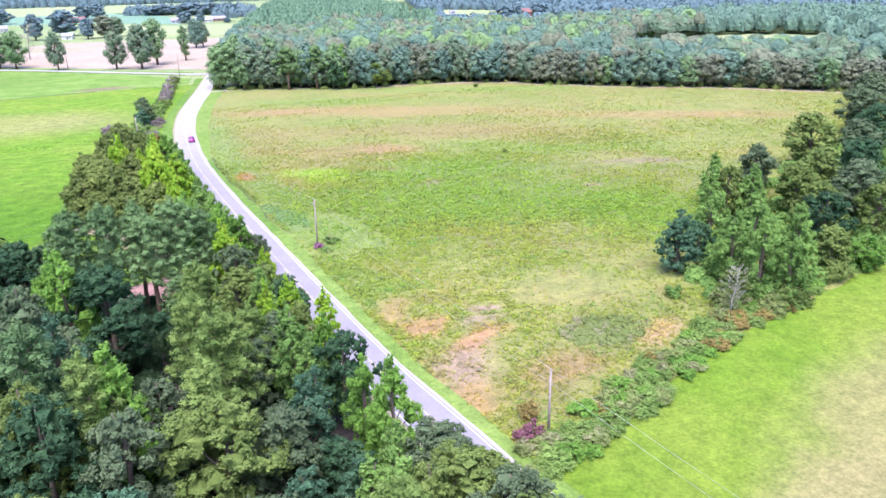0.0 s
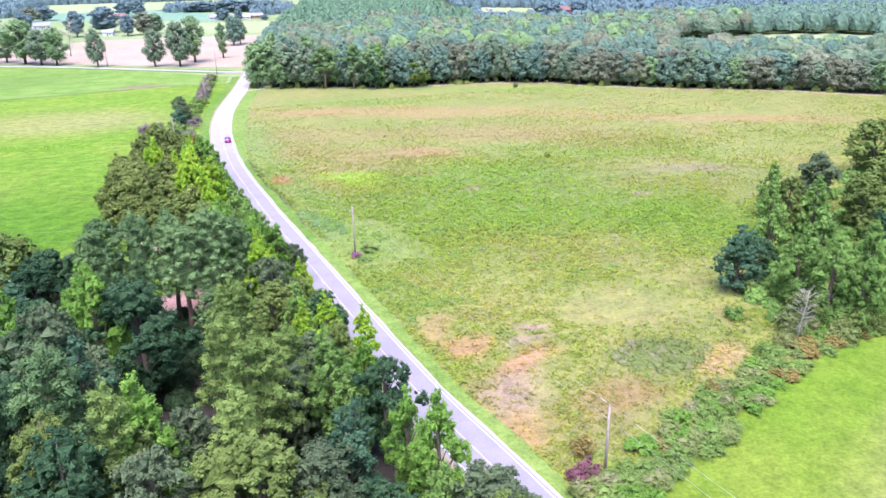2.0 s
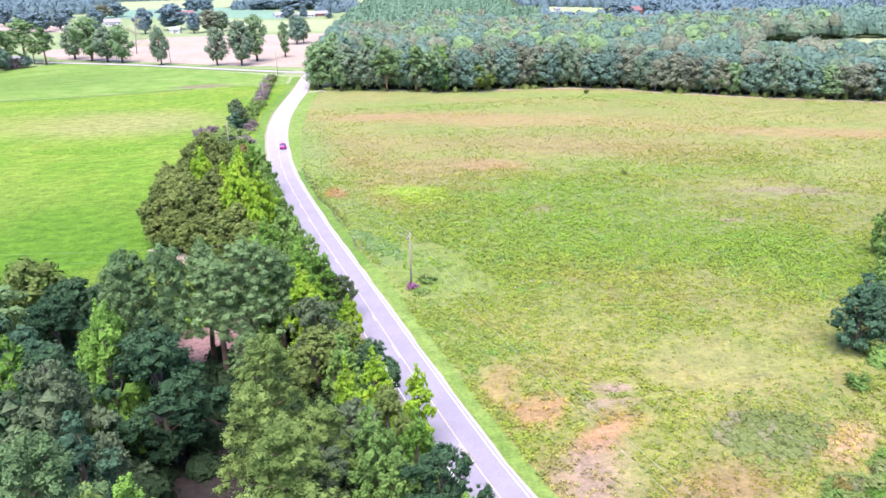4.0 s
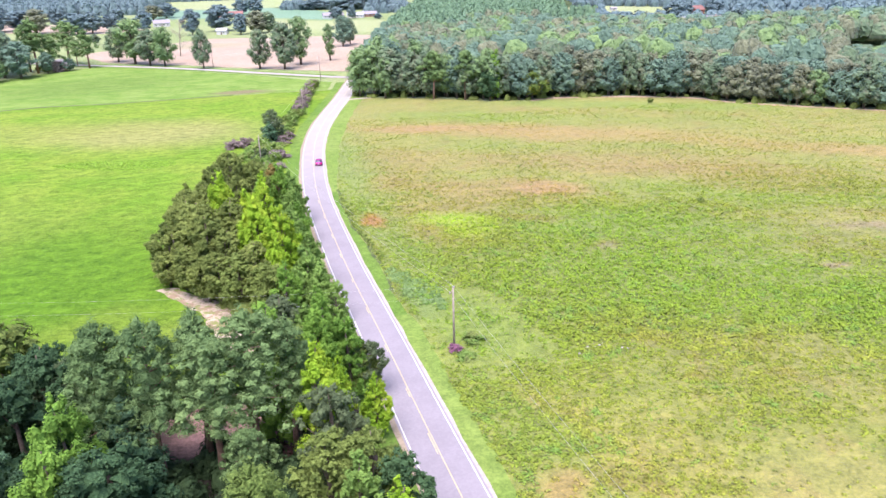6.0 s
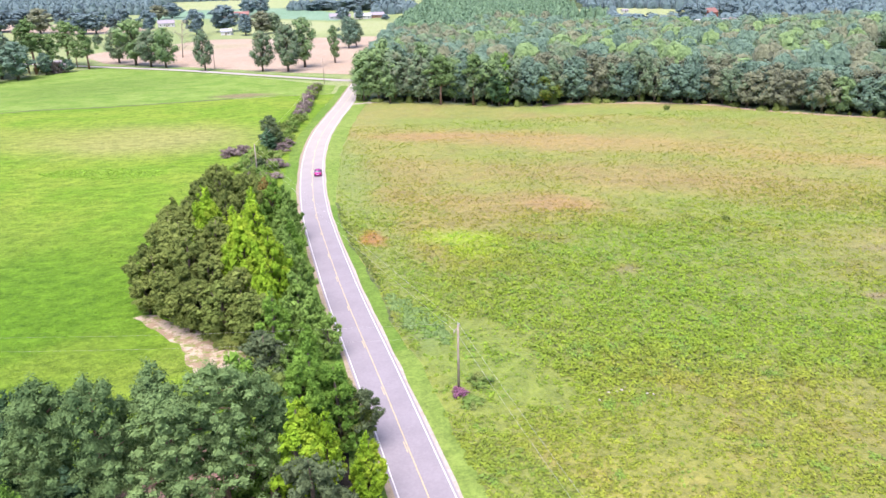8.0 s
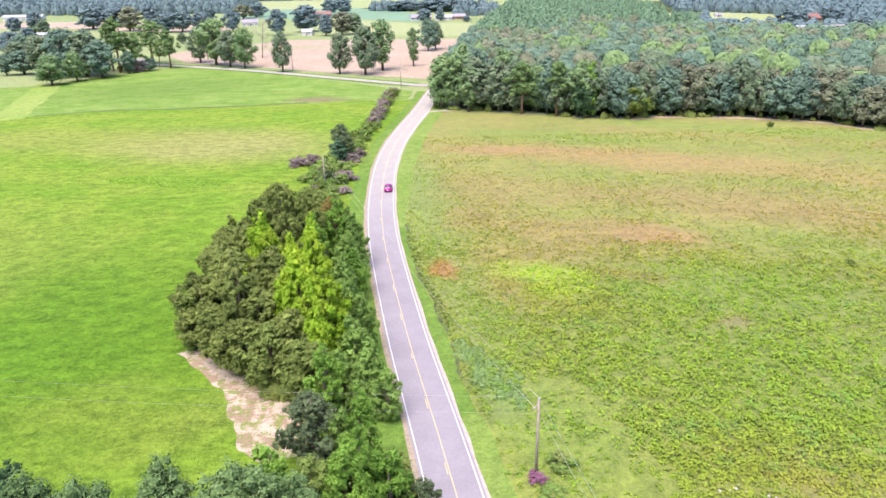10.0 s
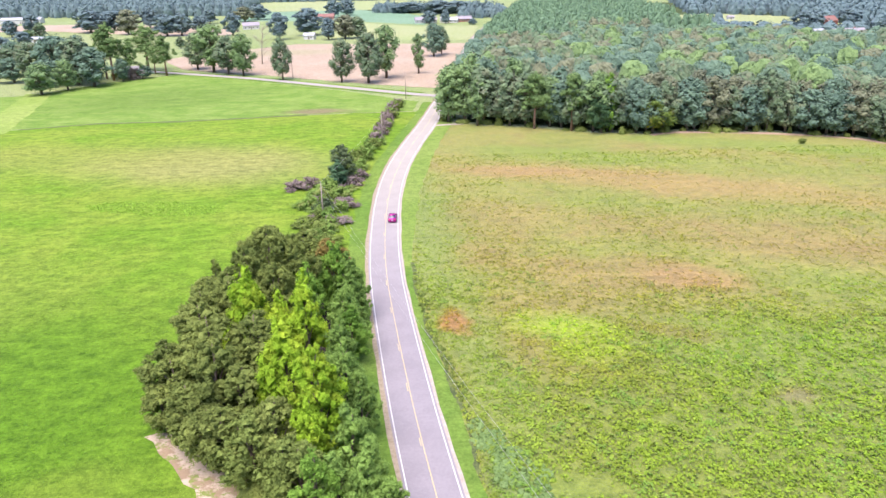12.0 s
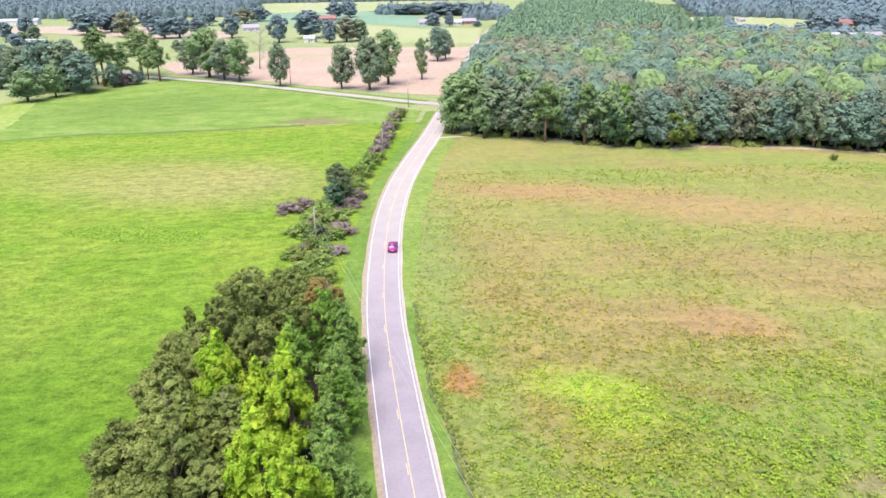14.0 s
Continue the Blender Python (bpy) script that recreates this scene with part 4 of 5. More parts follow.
for k in range(46):
    u = rng.random()
    x = 62 + 46 * u + rng.uniform(-2, 2)
    y = np.interp(x, [62, 70, 80, 95, 110], [-2.5, -4, -2.5, 2, 8]) + rng.uniform(-2, 4) if k % 2 else np.interp(x, [62, 68, 80, 95, 110], [6, 10, 19, 30, 42]) + rng.uniform(-5, 2)
    tone = ["gum", "olive", "bramble", "brush", "weedy"][int(rng.integers(5))]
    shrub(tone, x, y, rng.uniform(1.2, 3.4), rng.uniform(1.2, 2.4), {"gum": "mid green bush", "olive": "olive green bush", "bramble": "tangled green bramble", "brush": "grey-green brush", "weedy": "tall light green weeds"}[tone] + " at the foot of the corner trees", group="undergrowth of the meadow corner")


def corner_ground(x, y):
    return y > np.interp(x, [64, 80, 97, 118, 150, 200], [0, 0, 2, 12, 26, 50]) and y < np.interp(x, [64, 70, 80, 95, 112, 150, 200], [9, 12, 20, 32, 46, 66, 95])


def dead_tree(x, y, h, label="bleached leafless dead tree leaning over brush"):
    r = np.random.default_rng(5)
    g = h / 6.5
    ob = thing("dead_tree", label, "dead tree", at=(x, y, 0))
    bm = bmesh.new()
    stem = [(0, 0, -0.1), (0.15 * g, 0.1, h * 0.35), (0.45 * g, 0.0, h * 0.7), (0.65 * g, 0.1, h)]
    tube(bm, stem, [q * g for q in (0.11, 0.08, 0.045, 0.012)])
    part("trunk", bm, mat_dead, ob)
    bm = bmesh.new()
    for k in range(42):
        z = h * r.uniform(0.18, 0.92)
        a, l = r.uniform(0, 6.28), g * r.uniform(1.0, 2.8) * (1.15 - z / h * 0.6)
        x0 = 0.6 * g * z / h
        mid = (x0 + math.cos(a) * l * 0.5, math.sin(a) * l * 0.5, z + l * 0.32)
        end = (x0 + math.cos(a) * l, math.sin(a) * l, z + l * 0.5)
        tube(bm, [(x0, 0.05, z), mid, end], [q * g for q in (0.022, 0.013, 0.004)], 5, False)
        for q in range(4):
            b = a + r.uniform(-0.9, 0.9)
            tube(bm, [mid, (mid[0] + math.cos(b) * l * 0.4, mid[1] + math.sin(b) * l * 0.4, mid[2] + l * 0.25)], [0.012 * g, 0.004 * g], 4, False)
    part("branches", bm, mat_dead, ob)
    tufts_at = [(0.5 * g * z + math.cos(a) * g * q, math.sin(a) * g * q, h * z, 0.55 * g, 0.55 * g, 0.4 * g) for z, a, q in zip(r.uniform(0.35, 0.95, 16), r.uniform(0, 6.28, 16), r.uniform(0.3, 1.5, 16))]
    link_mesh("withered_leaves", quads("withered_leaves", crown(r, tufts_at, 420, 0.16, fuzz=0.25 * g, inner=0.0, per=0)), LEAF["brush"], ob, "sparse withered grey-green leaves")
    return ob


dead_tree(63.2, -4.6, 8.2)

# ---- edge of the forest ----
tagged(part("dirt_strip", ribbon(spline(east_edge[3:-1], 3.0), 0.2, 1.9, -0.03, 0.9, 0.02, 15), plain("pinkish_dirt", (0.33, 0.22, 0.15), (0.42, 0.31, 0.23), 0.6, 0.95, relief=0.02)), "strip of bare pinkish dirt along the forest", "dirt track", kind="structure")
edge = spline(east_edge[:-1], 4.8)
for k, p in enumerate(edge):
    n = Vector((0.35, 0.94))
    for row in range(2):
        q = p + n * (2.5 + 5.5 * row) + Vector((rng.uniform(-1.6, 1.6), rng.uniform(-1.5, 1.5)))
        tall = float(np.interp(q.x, [10, 30, 60, 110, 150, 260], [24, 22, 19.5, 19, 16.5, 16])) * rng.uniform(0.84, 1.08) * (0.94 if row == 0 else 1.06)
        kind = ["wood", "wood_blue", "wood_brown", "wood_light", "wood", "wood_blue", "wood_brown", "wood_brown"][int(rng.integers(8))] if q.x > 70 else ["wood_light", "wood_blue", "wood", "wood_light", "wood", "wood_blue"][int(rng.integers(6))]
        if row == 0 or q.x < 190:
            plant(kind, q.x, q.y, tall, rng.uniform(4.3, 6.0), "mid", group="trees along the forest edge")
plant("gold", 76.8, 238.5, 12.5, 5.6, "mid", "rounded green tree with some yellow leaves at the forest edge")
plant("pine", 40, 249, 18.5, 4.8, "mid", "full green pine standing forward of the forest")
plant("bright", 63, 242, 19.5, 4.6, "mid", "light green tree at the forest edge")
plant("oak", 60.5, 240, 13, 4.2, "mid", "dark rounded tree at the forest edge")
plant("pine", 51.5, 244, 19, 3.4, "mid", "slender pine with a reddish bare trunk")
plant("wood_light", 21.5, 256, 18, 3.4, "mid", "slender light green tree at the forest edge")
plant("wood_light", 23, 263, 22, 4.2, "mid", "light green tree at the forest edge")

# ---- forest behind, and far woods ----
def young(x, y):
    return in_oval(x, y, 262, 520, 100, 95) or in_oval(x, y, 285, 235, 70, 65)


def in_oval(x, y, cx, cy, rx, ry):
    return ((x - cx) / rx) ** 2 + ((y - cy) / ry) ** 2 < 1


def puff(r, leaves, size, peak=0.0, sides=9):
    """A leafy dome of radius 1 and height 1: a closed bumpy hull with leaves all over it."""
    ph = r.uniform(0, 6.28, (3, 3))

    def hull(d):
        b = 1 + 0.13 * np.sin(d[:, 0] * 5 + ph[0, 0]) * np.sin(d[:, 1] * 5 + ph[0, 1]) + 0.10 * np.sin(d @ np.array([7.0, -6.0, 5.0]) + ph[1, 0]) + 0.08 * np.sin(d @ np.array([-9.0, 8.0, 11.0]) + ph[1, 1])
        p = d * b[:, None]
        p[:, :2] *= (1 - peak * np.clip(d[:, 2], 0, 1))[:, None]
        return p

    d = units(r, leaves * 2)
    d = d[d[:, 2] > -0.35][:leaves]
    skin = kites(r, hull(d) * r.uniform(0.93, 1.08, len(d))[:, None], d * np.array([1, 1, 0.8]) + 0.16 * units(r, len(d)) + np.array([0, 0, 0.25]), np.full(len(d), size), 0.7)
    rows = []
    for k, z in enumerate((-0.4, 0.0, 0.35, 0.65, 0.88) if sides > 8 else (-0.3, 0.3, 0.78)):
        a = (np.arange(sides) + 0.5 * (k % 2)) * 2 * np.pi / sides
        q = math.sqrt(1 - z * z)
        rows.append(0.90 * hull(np.stack([np.cos(a) * q, np.sin(a) * q, np.full(sides, z)], -1)))
    tri = []
    for lo, hi in zip(rows, rows[1:]):
        for k in range(sides):
            tri += [(lo[k], lo[(k + 1) % sides], hi[k]), (lo[(k + 1) % sides], hi[(k + 1) % sides], hi[k])]
    tri += [(rows[-1][k], rows[-1][(k + 1) % sides], (0, 0, 0.95)) for k in range(sides)]
    return np.concatenate([skin, np.array([[tuple(p) for p in t] for t in tri])])


def canopy(name, label, spots, kind, count, size, seed, radius, height, variants=6, stem=0.66):
    """Many trees or bushes as one mass of leafy domes; stems are hidden below the closed canopy."""
    r = np.random.default_rng(seed)
    forms = [puff(r, count, size, 0.55 if kind == "plantation" else r.uniform(0.0, 0.25), 13 if count > 120 else 7) for _ in range(variants)]
    out = []
    for x, y in spots:
        f = forms[int(r.integers(variants))]
        a, s, h = r.uniform(0, 6.28), r.uniform(*radius), r.uniform(*height) * (0.5 if young(x, y) else 1.0) * float(np.interp(y, [300, 470], [1.0, 0.72]))
        c, d = math.cos(a) * s, math.sin(a) * s
        st = stem if y < 420 else min(stem, 0.4)
        out.append(np.stack([f[..., 0] * c - f[..., 1] * d + x, f[..., 0] * d + f[..., 1] * c + y, h * (st + (1 - st) * f[..., 2])], axis=-1))
    return tagged(link_mesh(name, quads(name, np.concatenate(out)), LEAF[kind]), label, "woodland" if height[1] > 8 else "undergrowth", kind="stuff")


def scatter(n, x0, x1, y0, y1, keep, seed, gap):
    """Up to n spots at least gap apart that keep() accepts."""
    r = np.random.default_rng(seed)
    taken, out = {}, []
    for _ in range(n * 14):
        x, y = r.uniform(x0, x1), r.uniform(y0, y1)
        c = (int(x // gap), int(y // gap))
        if c in taken or not keep(x, y):
            continue
        if any((x - q[0]) ** 2 + (y - q[1]) ** 2 < gap * gap for i in (-1, 0, 1) for j in (-1, 0, 1) if (q := taken.get((c[0] + i, c[1] + j)))):
            continue
        taken[c] = (x, y)
        out.append((x, y))
        if len(out) >= n:
            break
    return out


EDGE_X, EDGE_Y = [p[0] for p in east_edge], [p[1] for p in east_edge]


def open_land(x, y):
    return in_oval(x, y, 290, 685, 68, 85) or in_oval(x, y, 312, 540, 42, 30) or in_oval(x, y, 340, 612, 30, 26) or in_oval(x, y, 352, 305, 66, 48) or in_oval(x, y, 470, 520, 60, 30)


def in_forest(x, y):
    return y > np.interp(x, EDGE_X, EDGE_Y) + 12 and x > road_x(y) + 9 and not open_land(x, y)


forest_spots = scatter(2000, 14, 345, 150, 560, lambda x, y: in_forest(x, y) and (y < 470 or x > 110), 21, 6.9)
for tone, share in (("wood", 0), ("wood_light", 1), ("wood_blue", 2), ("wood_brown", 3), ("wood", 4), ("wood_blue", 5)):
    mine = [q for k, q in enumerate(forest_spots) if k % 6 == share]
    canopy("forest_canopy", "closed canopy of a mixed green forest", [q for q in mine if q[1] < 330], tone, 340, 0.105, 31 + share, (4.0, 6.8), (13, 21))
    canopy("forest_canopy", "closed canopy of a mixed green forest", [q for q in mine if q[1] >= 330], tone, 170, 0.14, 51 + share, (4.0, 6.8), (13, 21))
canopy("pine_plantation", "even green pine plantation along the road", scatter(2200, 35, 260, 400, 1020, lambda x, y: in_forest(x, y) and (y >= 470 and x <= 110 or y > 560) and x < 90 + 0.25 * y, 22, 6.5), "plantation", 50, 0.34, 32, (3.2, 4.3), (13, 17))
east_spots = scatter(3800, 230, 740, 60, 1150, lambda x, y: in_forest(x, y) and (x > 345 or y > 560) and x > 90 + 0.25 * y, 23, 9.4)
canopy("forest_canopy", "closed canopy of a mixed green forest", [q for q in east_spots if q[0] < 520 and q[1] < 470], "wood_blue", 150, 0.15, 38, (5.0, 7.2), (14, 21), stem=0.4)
canopy("distant_woods", "distant woods with haze painted into the leaf colour", [q for q in east_spots if q[0] >= 520 or q[1] >= 470], "far", 34, 0.34, 33, (5.0, 7.2), (14, 21), stem=0.2)
canopy("distant_woods", "haze-tinted woods beyond the far fields", scatter(1300, -900, -190, 880, 1250, lambda x, y: y > 900 - 0.08 * (x + 200) and x < -200 - 0.1 * (y - 900), 24, 9.0), "far", 46, 0.33, 34, (4.5, 6.5), (16, 22), stem=0.2)
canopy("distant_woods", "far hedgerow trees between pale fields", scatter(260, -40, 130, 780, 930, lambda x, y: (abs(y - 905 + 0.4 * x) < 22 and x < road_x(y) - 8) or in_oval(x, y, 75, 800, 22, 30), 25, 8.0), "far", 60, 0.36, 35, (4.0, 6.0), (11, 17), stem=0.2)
canopy("distant_woods", "far line of haze-tinted trees", scatter(900, -250, 260, 1210, 1330, lambda x, y: True, 26, 10.0), "far", 46, 0.34, 36, (5, 7), (14, 20), stem=0.2)

canopy("undergrowth", "dark undergrowth along the forest edge", [(p.x + rng.uniform(-1, 2), p.y + rng.uniform(-0.8, 4.5)) for p in spline(east_edge[:-1], 2.2) if rng.random() < 0.6], "copse", 150, 0.26, 41, (0.6, 2.6), (0.5, 2.6), stem=0.02)
roadside_spots = scatter(220, -128, 8, -74, 36, lambda x, y: y < -48 or x < -86 or (x < -54 and y < -8), 63, 4.8)
for share, tone in enumerate(("oak", "olive", "grey")):
    canopy("roadside_woods", "closed crowns of the roadside woods", roadside_spots[share::3], tone, 170, 0.17, 64 + share, (2.8, 5.2), (10, 17), stem=0.45)
canopy("undergrowth", "low bushes coloured shade-dark beneath the woods", scatter(230, -110, 2, -70, 44, lambda x, y: x < road_x(y) - 10 and (x + 19) ** 2 + (y - 1) ** 2 > 30 and (x + 17) ** 2 + (y - 38) ** 2 > 40, 61, 4.0), "thicket", 260, 0.17, 62, (1.8, 3.4), (1.6, 4.6), stem=0.1)
canopy("undergrowth", "undergrowth coloured shade-dark beneath the woods", scatter(70, -48, 2, -40, 42, lambda x, y: x < road_x(y) - 9.5 and (x + 19) ** 2 + (y - 1) ** 2 > 40 and (x + 17) ** 2 + (y - 38) ** 2 > 40, 42, 3.0), "thicket", 300, 0.15, 43, (1.8, 3.2), (2.5, 5.0), stem=0.1)

canopy("undergrowth", "olive bushes at the foot of the copse", [(x + rng.uniform(-0.7, 1.6), y + rng.uniform(0.2, 1.8)) for x, y in [tuple(p) for p in spline([(-33, 118), (-34.5, 100), (-33.5, 88), (-28.8, 81), (-23.2, 73.6), (-18.8, 69), (-14.6, 64), (-12.5, 58)], 1.5)]], "copse", 330, 0.15, 48, (1.0, 1.9), (1.2, 3.2), stem=0.05)

canopy("undergrowth", "green bushes and weeds beneath the corner trees", scatter(260, 64, 200, 0, 95, corner_ground, 49, 2.6), "gum", 130, 0.24, 50, (1.4, 2.6), (1.0, 3.4), stem=0.05)

# ---- trees round the stubble field and beyond ----
FARM = [
    ("wood_light", -167, 347, 15.3, 6.9), ("wood_light", -160, 358, 15.8, 5.5), ("wood_blue", -152, 369, 20.2, 8.3), ("wood_blue", -199, 388, 13.3, 6.6), ("wood", -187, 383, 22.2, 8.6), ("wood_blue", -173, 377, 25.9, 10.6), ("wood", -162, 375, 24.7, 8.4), ("wood_blue", -207, 386, 11.6, 4.4),
    ("pine", -150, 388, 28.3, 6.0), ("wood_blue", -144, 384, 12.5, 4.3), ("pine", -144, 423, 23.9, 10.6), ("pine", -136, 409, 14.2, 4.0), ("pine", -128, 402, 20.7, 4.5), ("wood_blue", -136, 393, 7.1, 3.8), ("pine", -142, 390, 17.5, 4.9), ("wood", -118, 425, 21.8, 7.1),
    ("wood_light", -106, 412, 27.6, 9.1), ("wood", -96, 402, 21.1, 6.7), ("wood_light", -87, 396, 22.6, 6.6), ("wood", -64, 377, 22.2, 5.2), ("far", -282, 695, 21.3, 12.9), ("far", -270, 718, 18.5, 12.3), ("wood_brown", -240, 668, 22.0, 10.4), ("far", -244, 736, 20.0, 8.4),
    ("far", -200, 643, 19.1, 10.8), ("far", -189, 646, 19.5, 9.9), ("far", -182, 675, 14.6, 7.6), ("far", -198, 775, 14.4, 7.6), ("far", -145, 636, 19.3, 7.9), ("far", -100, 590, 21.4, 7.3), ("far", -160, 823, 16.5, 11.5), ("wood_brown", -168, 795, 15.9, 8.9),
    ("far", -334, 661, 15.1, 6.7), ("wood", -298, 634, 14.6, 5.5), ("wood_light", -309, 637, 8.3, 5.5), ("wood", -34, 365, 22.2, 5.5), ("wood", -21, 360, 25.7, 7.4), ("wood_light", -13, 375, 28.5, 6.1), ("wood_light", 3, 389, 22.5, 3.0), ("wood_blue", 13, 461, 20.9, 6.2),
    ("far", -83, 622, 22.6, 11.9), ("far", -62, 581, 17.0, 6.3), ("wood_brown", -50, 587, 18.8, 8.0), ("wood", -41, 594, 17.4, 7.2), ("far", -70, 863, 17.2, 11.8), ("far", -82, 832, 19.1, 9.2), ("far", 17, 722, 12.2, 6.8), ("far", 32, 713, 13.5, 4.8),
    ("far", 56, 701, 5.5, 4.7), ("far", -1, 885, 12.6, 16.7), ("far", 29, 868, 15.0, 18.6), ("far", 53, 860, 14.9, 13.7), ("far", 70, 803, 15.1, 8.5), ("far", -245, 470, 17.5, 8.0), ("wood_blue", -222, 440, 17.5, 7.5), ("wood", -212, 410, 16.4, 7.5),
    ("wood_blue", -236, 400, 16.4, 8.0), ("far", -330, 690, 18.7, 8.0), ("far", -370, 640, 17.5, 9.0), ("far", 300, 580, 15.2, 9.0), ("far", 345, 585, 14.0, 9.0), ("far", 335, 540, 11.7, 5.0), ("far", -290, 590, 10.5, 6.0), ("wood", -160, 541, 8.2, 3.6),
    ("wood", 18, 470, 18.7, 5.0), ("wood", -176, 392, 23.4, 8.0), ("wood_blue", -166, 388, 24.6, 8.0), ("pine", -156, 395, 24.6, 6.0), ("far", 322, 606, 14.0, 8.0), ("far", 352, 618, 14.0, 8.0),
]
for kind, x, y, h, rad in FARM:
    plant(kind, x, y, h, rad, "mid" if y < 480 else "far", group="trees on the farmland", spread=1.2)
shrub("mauve", -141, 391, 5.5, 5.0, "large mauve-brown bush beside a low house")
shrub("olive", -149, 394, 4.0, 4.0, "olive green bush beside a low house")
dead_tree(-86, 442, 22, "tall bare grey tree in the stubble field")

# ---- roadside shrubs on the bend and brush on the meadow's edge ----
plant("cedar", -19.8, 184.5, 7.5, 3.0, "mid", "dark green bushy tree in the roadside brush")
plant("grey", -18.8, 188, 11.5, 3.0, "mid", "thin grey-green tree in the roadside brush")
BRUSH = [
    ("mauve", -30, 184, 2.2, 3.0), ("mauve", -27, 187, 2.0, 2.6), ("mauve", -16.4, 186, 2.6, 2.8), ("mauve", -17.0, 169, 1.8, 3.2), ("mauve", -14.6, 193, 2.0, 2.2), ("bramble", -24, 175, 2.4, 3.0), ("bramble", -22, 181, 2.8, 3.0),
    ("grey", -21, 163, 3.4, 2.4), ("bramble", -19, 152, 1.6, 2.6), ("bramble", -22, 148, 1.8, 2.8), ("olive", -24, 155, 1.6, 3.2), ("bramble", -26, 168, 1.6, 3.0), ("olive", -25, 143, 2.2, 3.0), ("olive", -18, 142, 2.4, 2.8), ("mauve", -17, 157, 1.2, 2.6),
    ("bramble", -15.5, 202, 3.0, 2.6), ("olive", -17, 208, 3.4, 2.6), ("bramble", -14.5, 213, 3.0, 2.6), ("bramble", -14.8, 220, 2.8, 2.6), ("olive", -13, 226, 2.6, 2.4), ("mauve", -12.4, 238, 2.4, 2.6), ("bramble", -11, 231, 2.0, 2.2), ("mauve", -11.6, 245, 3.2, 2.6), ("mauve", -10.8, 253, 3.4, 2.6),
    ("bramble", -9.4, 258, 2.4, 2.4), ("mauve", -9.4, 263, 3.2, 2.6), ("mauve", -9.8, 272, 3.0, 2.6), ("bramble", -8.6, 279, 2.6, 2.6), ("mauve", -8.2, 287, 3.2, 2.6), ("mauve", -6.6, 296, 3.2, 2.4), ("bramble", -5.4, 302, 1.6, 2.0),
]
for k in range(34):
    y = rng.uniform(138, 302)
    BRUSH.append((["bramble", "weedy", "olive", "bramble", "gum"][k % 5], float(np.interp(y, [138, 160, 190, 220, 260, 302], [-19, -20, -17, -15, -9.8, -5.6])) + rng.uniform(-3.5, 2.0) * (1.0 if y < 200 else 0.4), y, rng.uniform(1.0, 2.8), rng.uniform(1.4, 2.6)))
for k in range(30):
    y = rng.uniform(131, 200)
    BRUSH.append((["bramble", "weedy", "olive", "gum", "mauve"][k % 5], float(np.interp(y, [131, 150, 175, 200], [-18, -20, -21, -16])) + rng.uniform(-4, 3.0), y, rng.uniform(0.9, 2.6), rng.uniform(1.3, 2.4)))
for kind, x, y, h, rad in BRUSH:
    shrub(kind, x, y, h, rad, {"mauve": "dry mauve-brown brush beside the road", "bramble": "tangled green bramble beside the road", "grey": "grey-green bush beside the road", "olive": "olive green bush beside the road", "weedy": "tall light green weeds beside the road", "gum": "mid green bush beside the road"}[kind], group="roadside brush")
for k in range(150):
    u = k / 149
    x = 19.5 + 64 * u + rng.uniform(-1.2, 1.2)
    y = np.interp(x, [20, 31, 44, 61, 85], [-25.5, -20.5, -14, -6.5, 1]) + rng.uniform(-3.4, 3.0)
    tone = ["bramble", "weedy", "bright", "bramble", "weedy", "brush", "brush", "bramble", "rust", "weedy", "bright"][int(rng.integers(11))]
    shrub(tone, x, y, rng.uniform(0.5, 1.5), rng.uniform(0.9, 2.1), {"rust": "brown dying brush along the field edge", "brush": "grey-green brush along the field edge", "olive": "olive green brush along the field edge"}.get(tone, "low green bramble along the field edge"), group="field edge brush")
shrub("maroon", 22.4, -20.2, 1.4, 1.3, "dead purple brush at the foot of a pole")
shrub("maroon", 20.8, -20.4, 1.2, 1.2, "dead purple brush at the foot of a pole")
shrub("rust", 23.6, -16.8, 1.8, 1.4, "reddish brown bush at the foot of a pole")
shrub("heath", 12.0, 49.6, 0.8, 1.1, "dead purple weeds round a utility pole")
shrub("bramble", 15.0, 52.0, 1.0, 1.7, "green bramble with brown stems by a pole")
shrub("bramble", 13.2, 47.4, 0.5, 1.6, "low green weeds by a utility pole")
canopy("bramble_patch", "low tangled grey-green bramble in the meadow", scatter(90, 34, 54, -7, 6, lambda x, y: ((x - 44) / 6.5) ** 2 + ((y + 0.8) / 4.4) ** 2 < 0.25 + 1.3 * (0.5 + 0.5 * noise.noise(Vector((x * 0.4, y * 0.4, 3)))), 44, 0.8), "brush", 200, 0.24, 45, (0.35, 0.9), (0.2, 0.65), stem=0.05)
canopy("weed_patch", "blue-green leafy weeds beside the verge", scatter(300, 3, 20, 58, 90, lambda x, y: x - road_x(y) > np.interp(y, *VERGE) + 0.4 and noise.noise(Vector((x * 0.45, y * 0.32, 1))) > -0.35 + 0.9 * ((0.9 * (x - 9.0) + 0.36 * (y - 73)) / 3.6) ** 2 + 0.9 * ((0.9 * (y - 73) - 0.36 * (x - 9.0)) / 12.0) ** 2, 46, 0.5), "weed", 60, 0.36, 47, (0.25, 0.6), (0.15, 0.55), stem=0.05)
shrub("olive", 116, 218, 1.4, 1.1, "lone olive bush in the meadow")
shrub("olive", 76.4, 103.3, 1.0, 0.8, "lone olive bush in the meadow")

ditch_line = spline([(road_x(q) + np.interp(q, *VERGE) + 0.45 + 0.25 * math.sin(q * 1.7), q) for q in range(70, 134, 3)], 0.6)
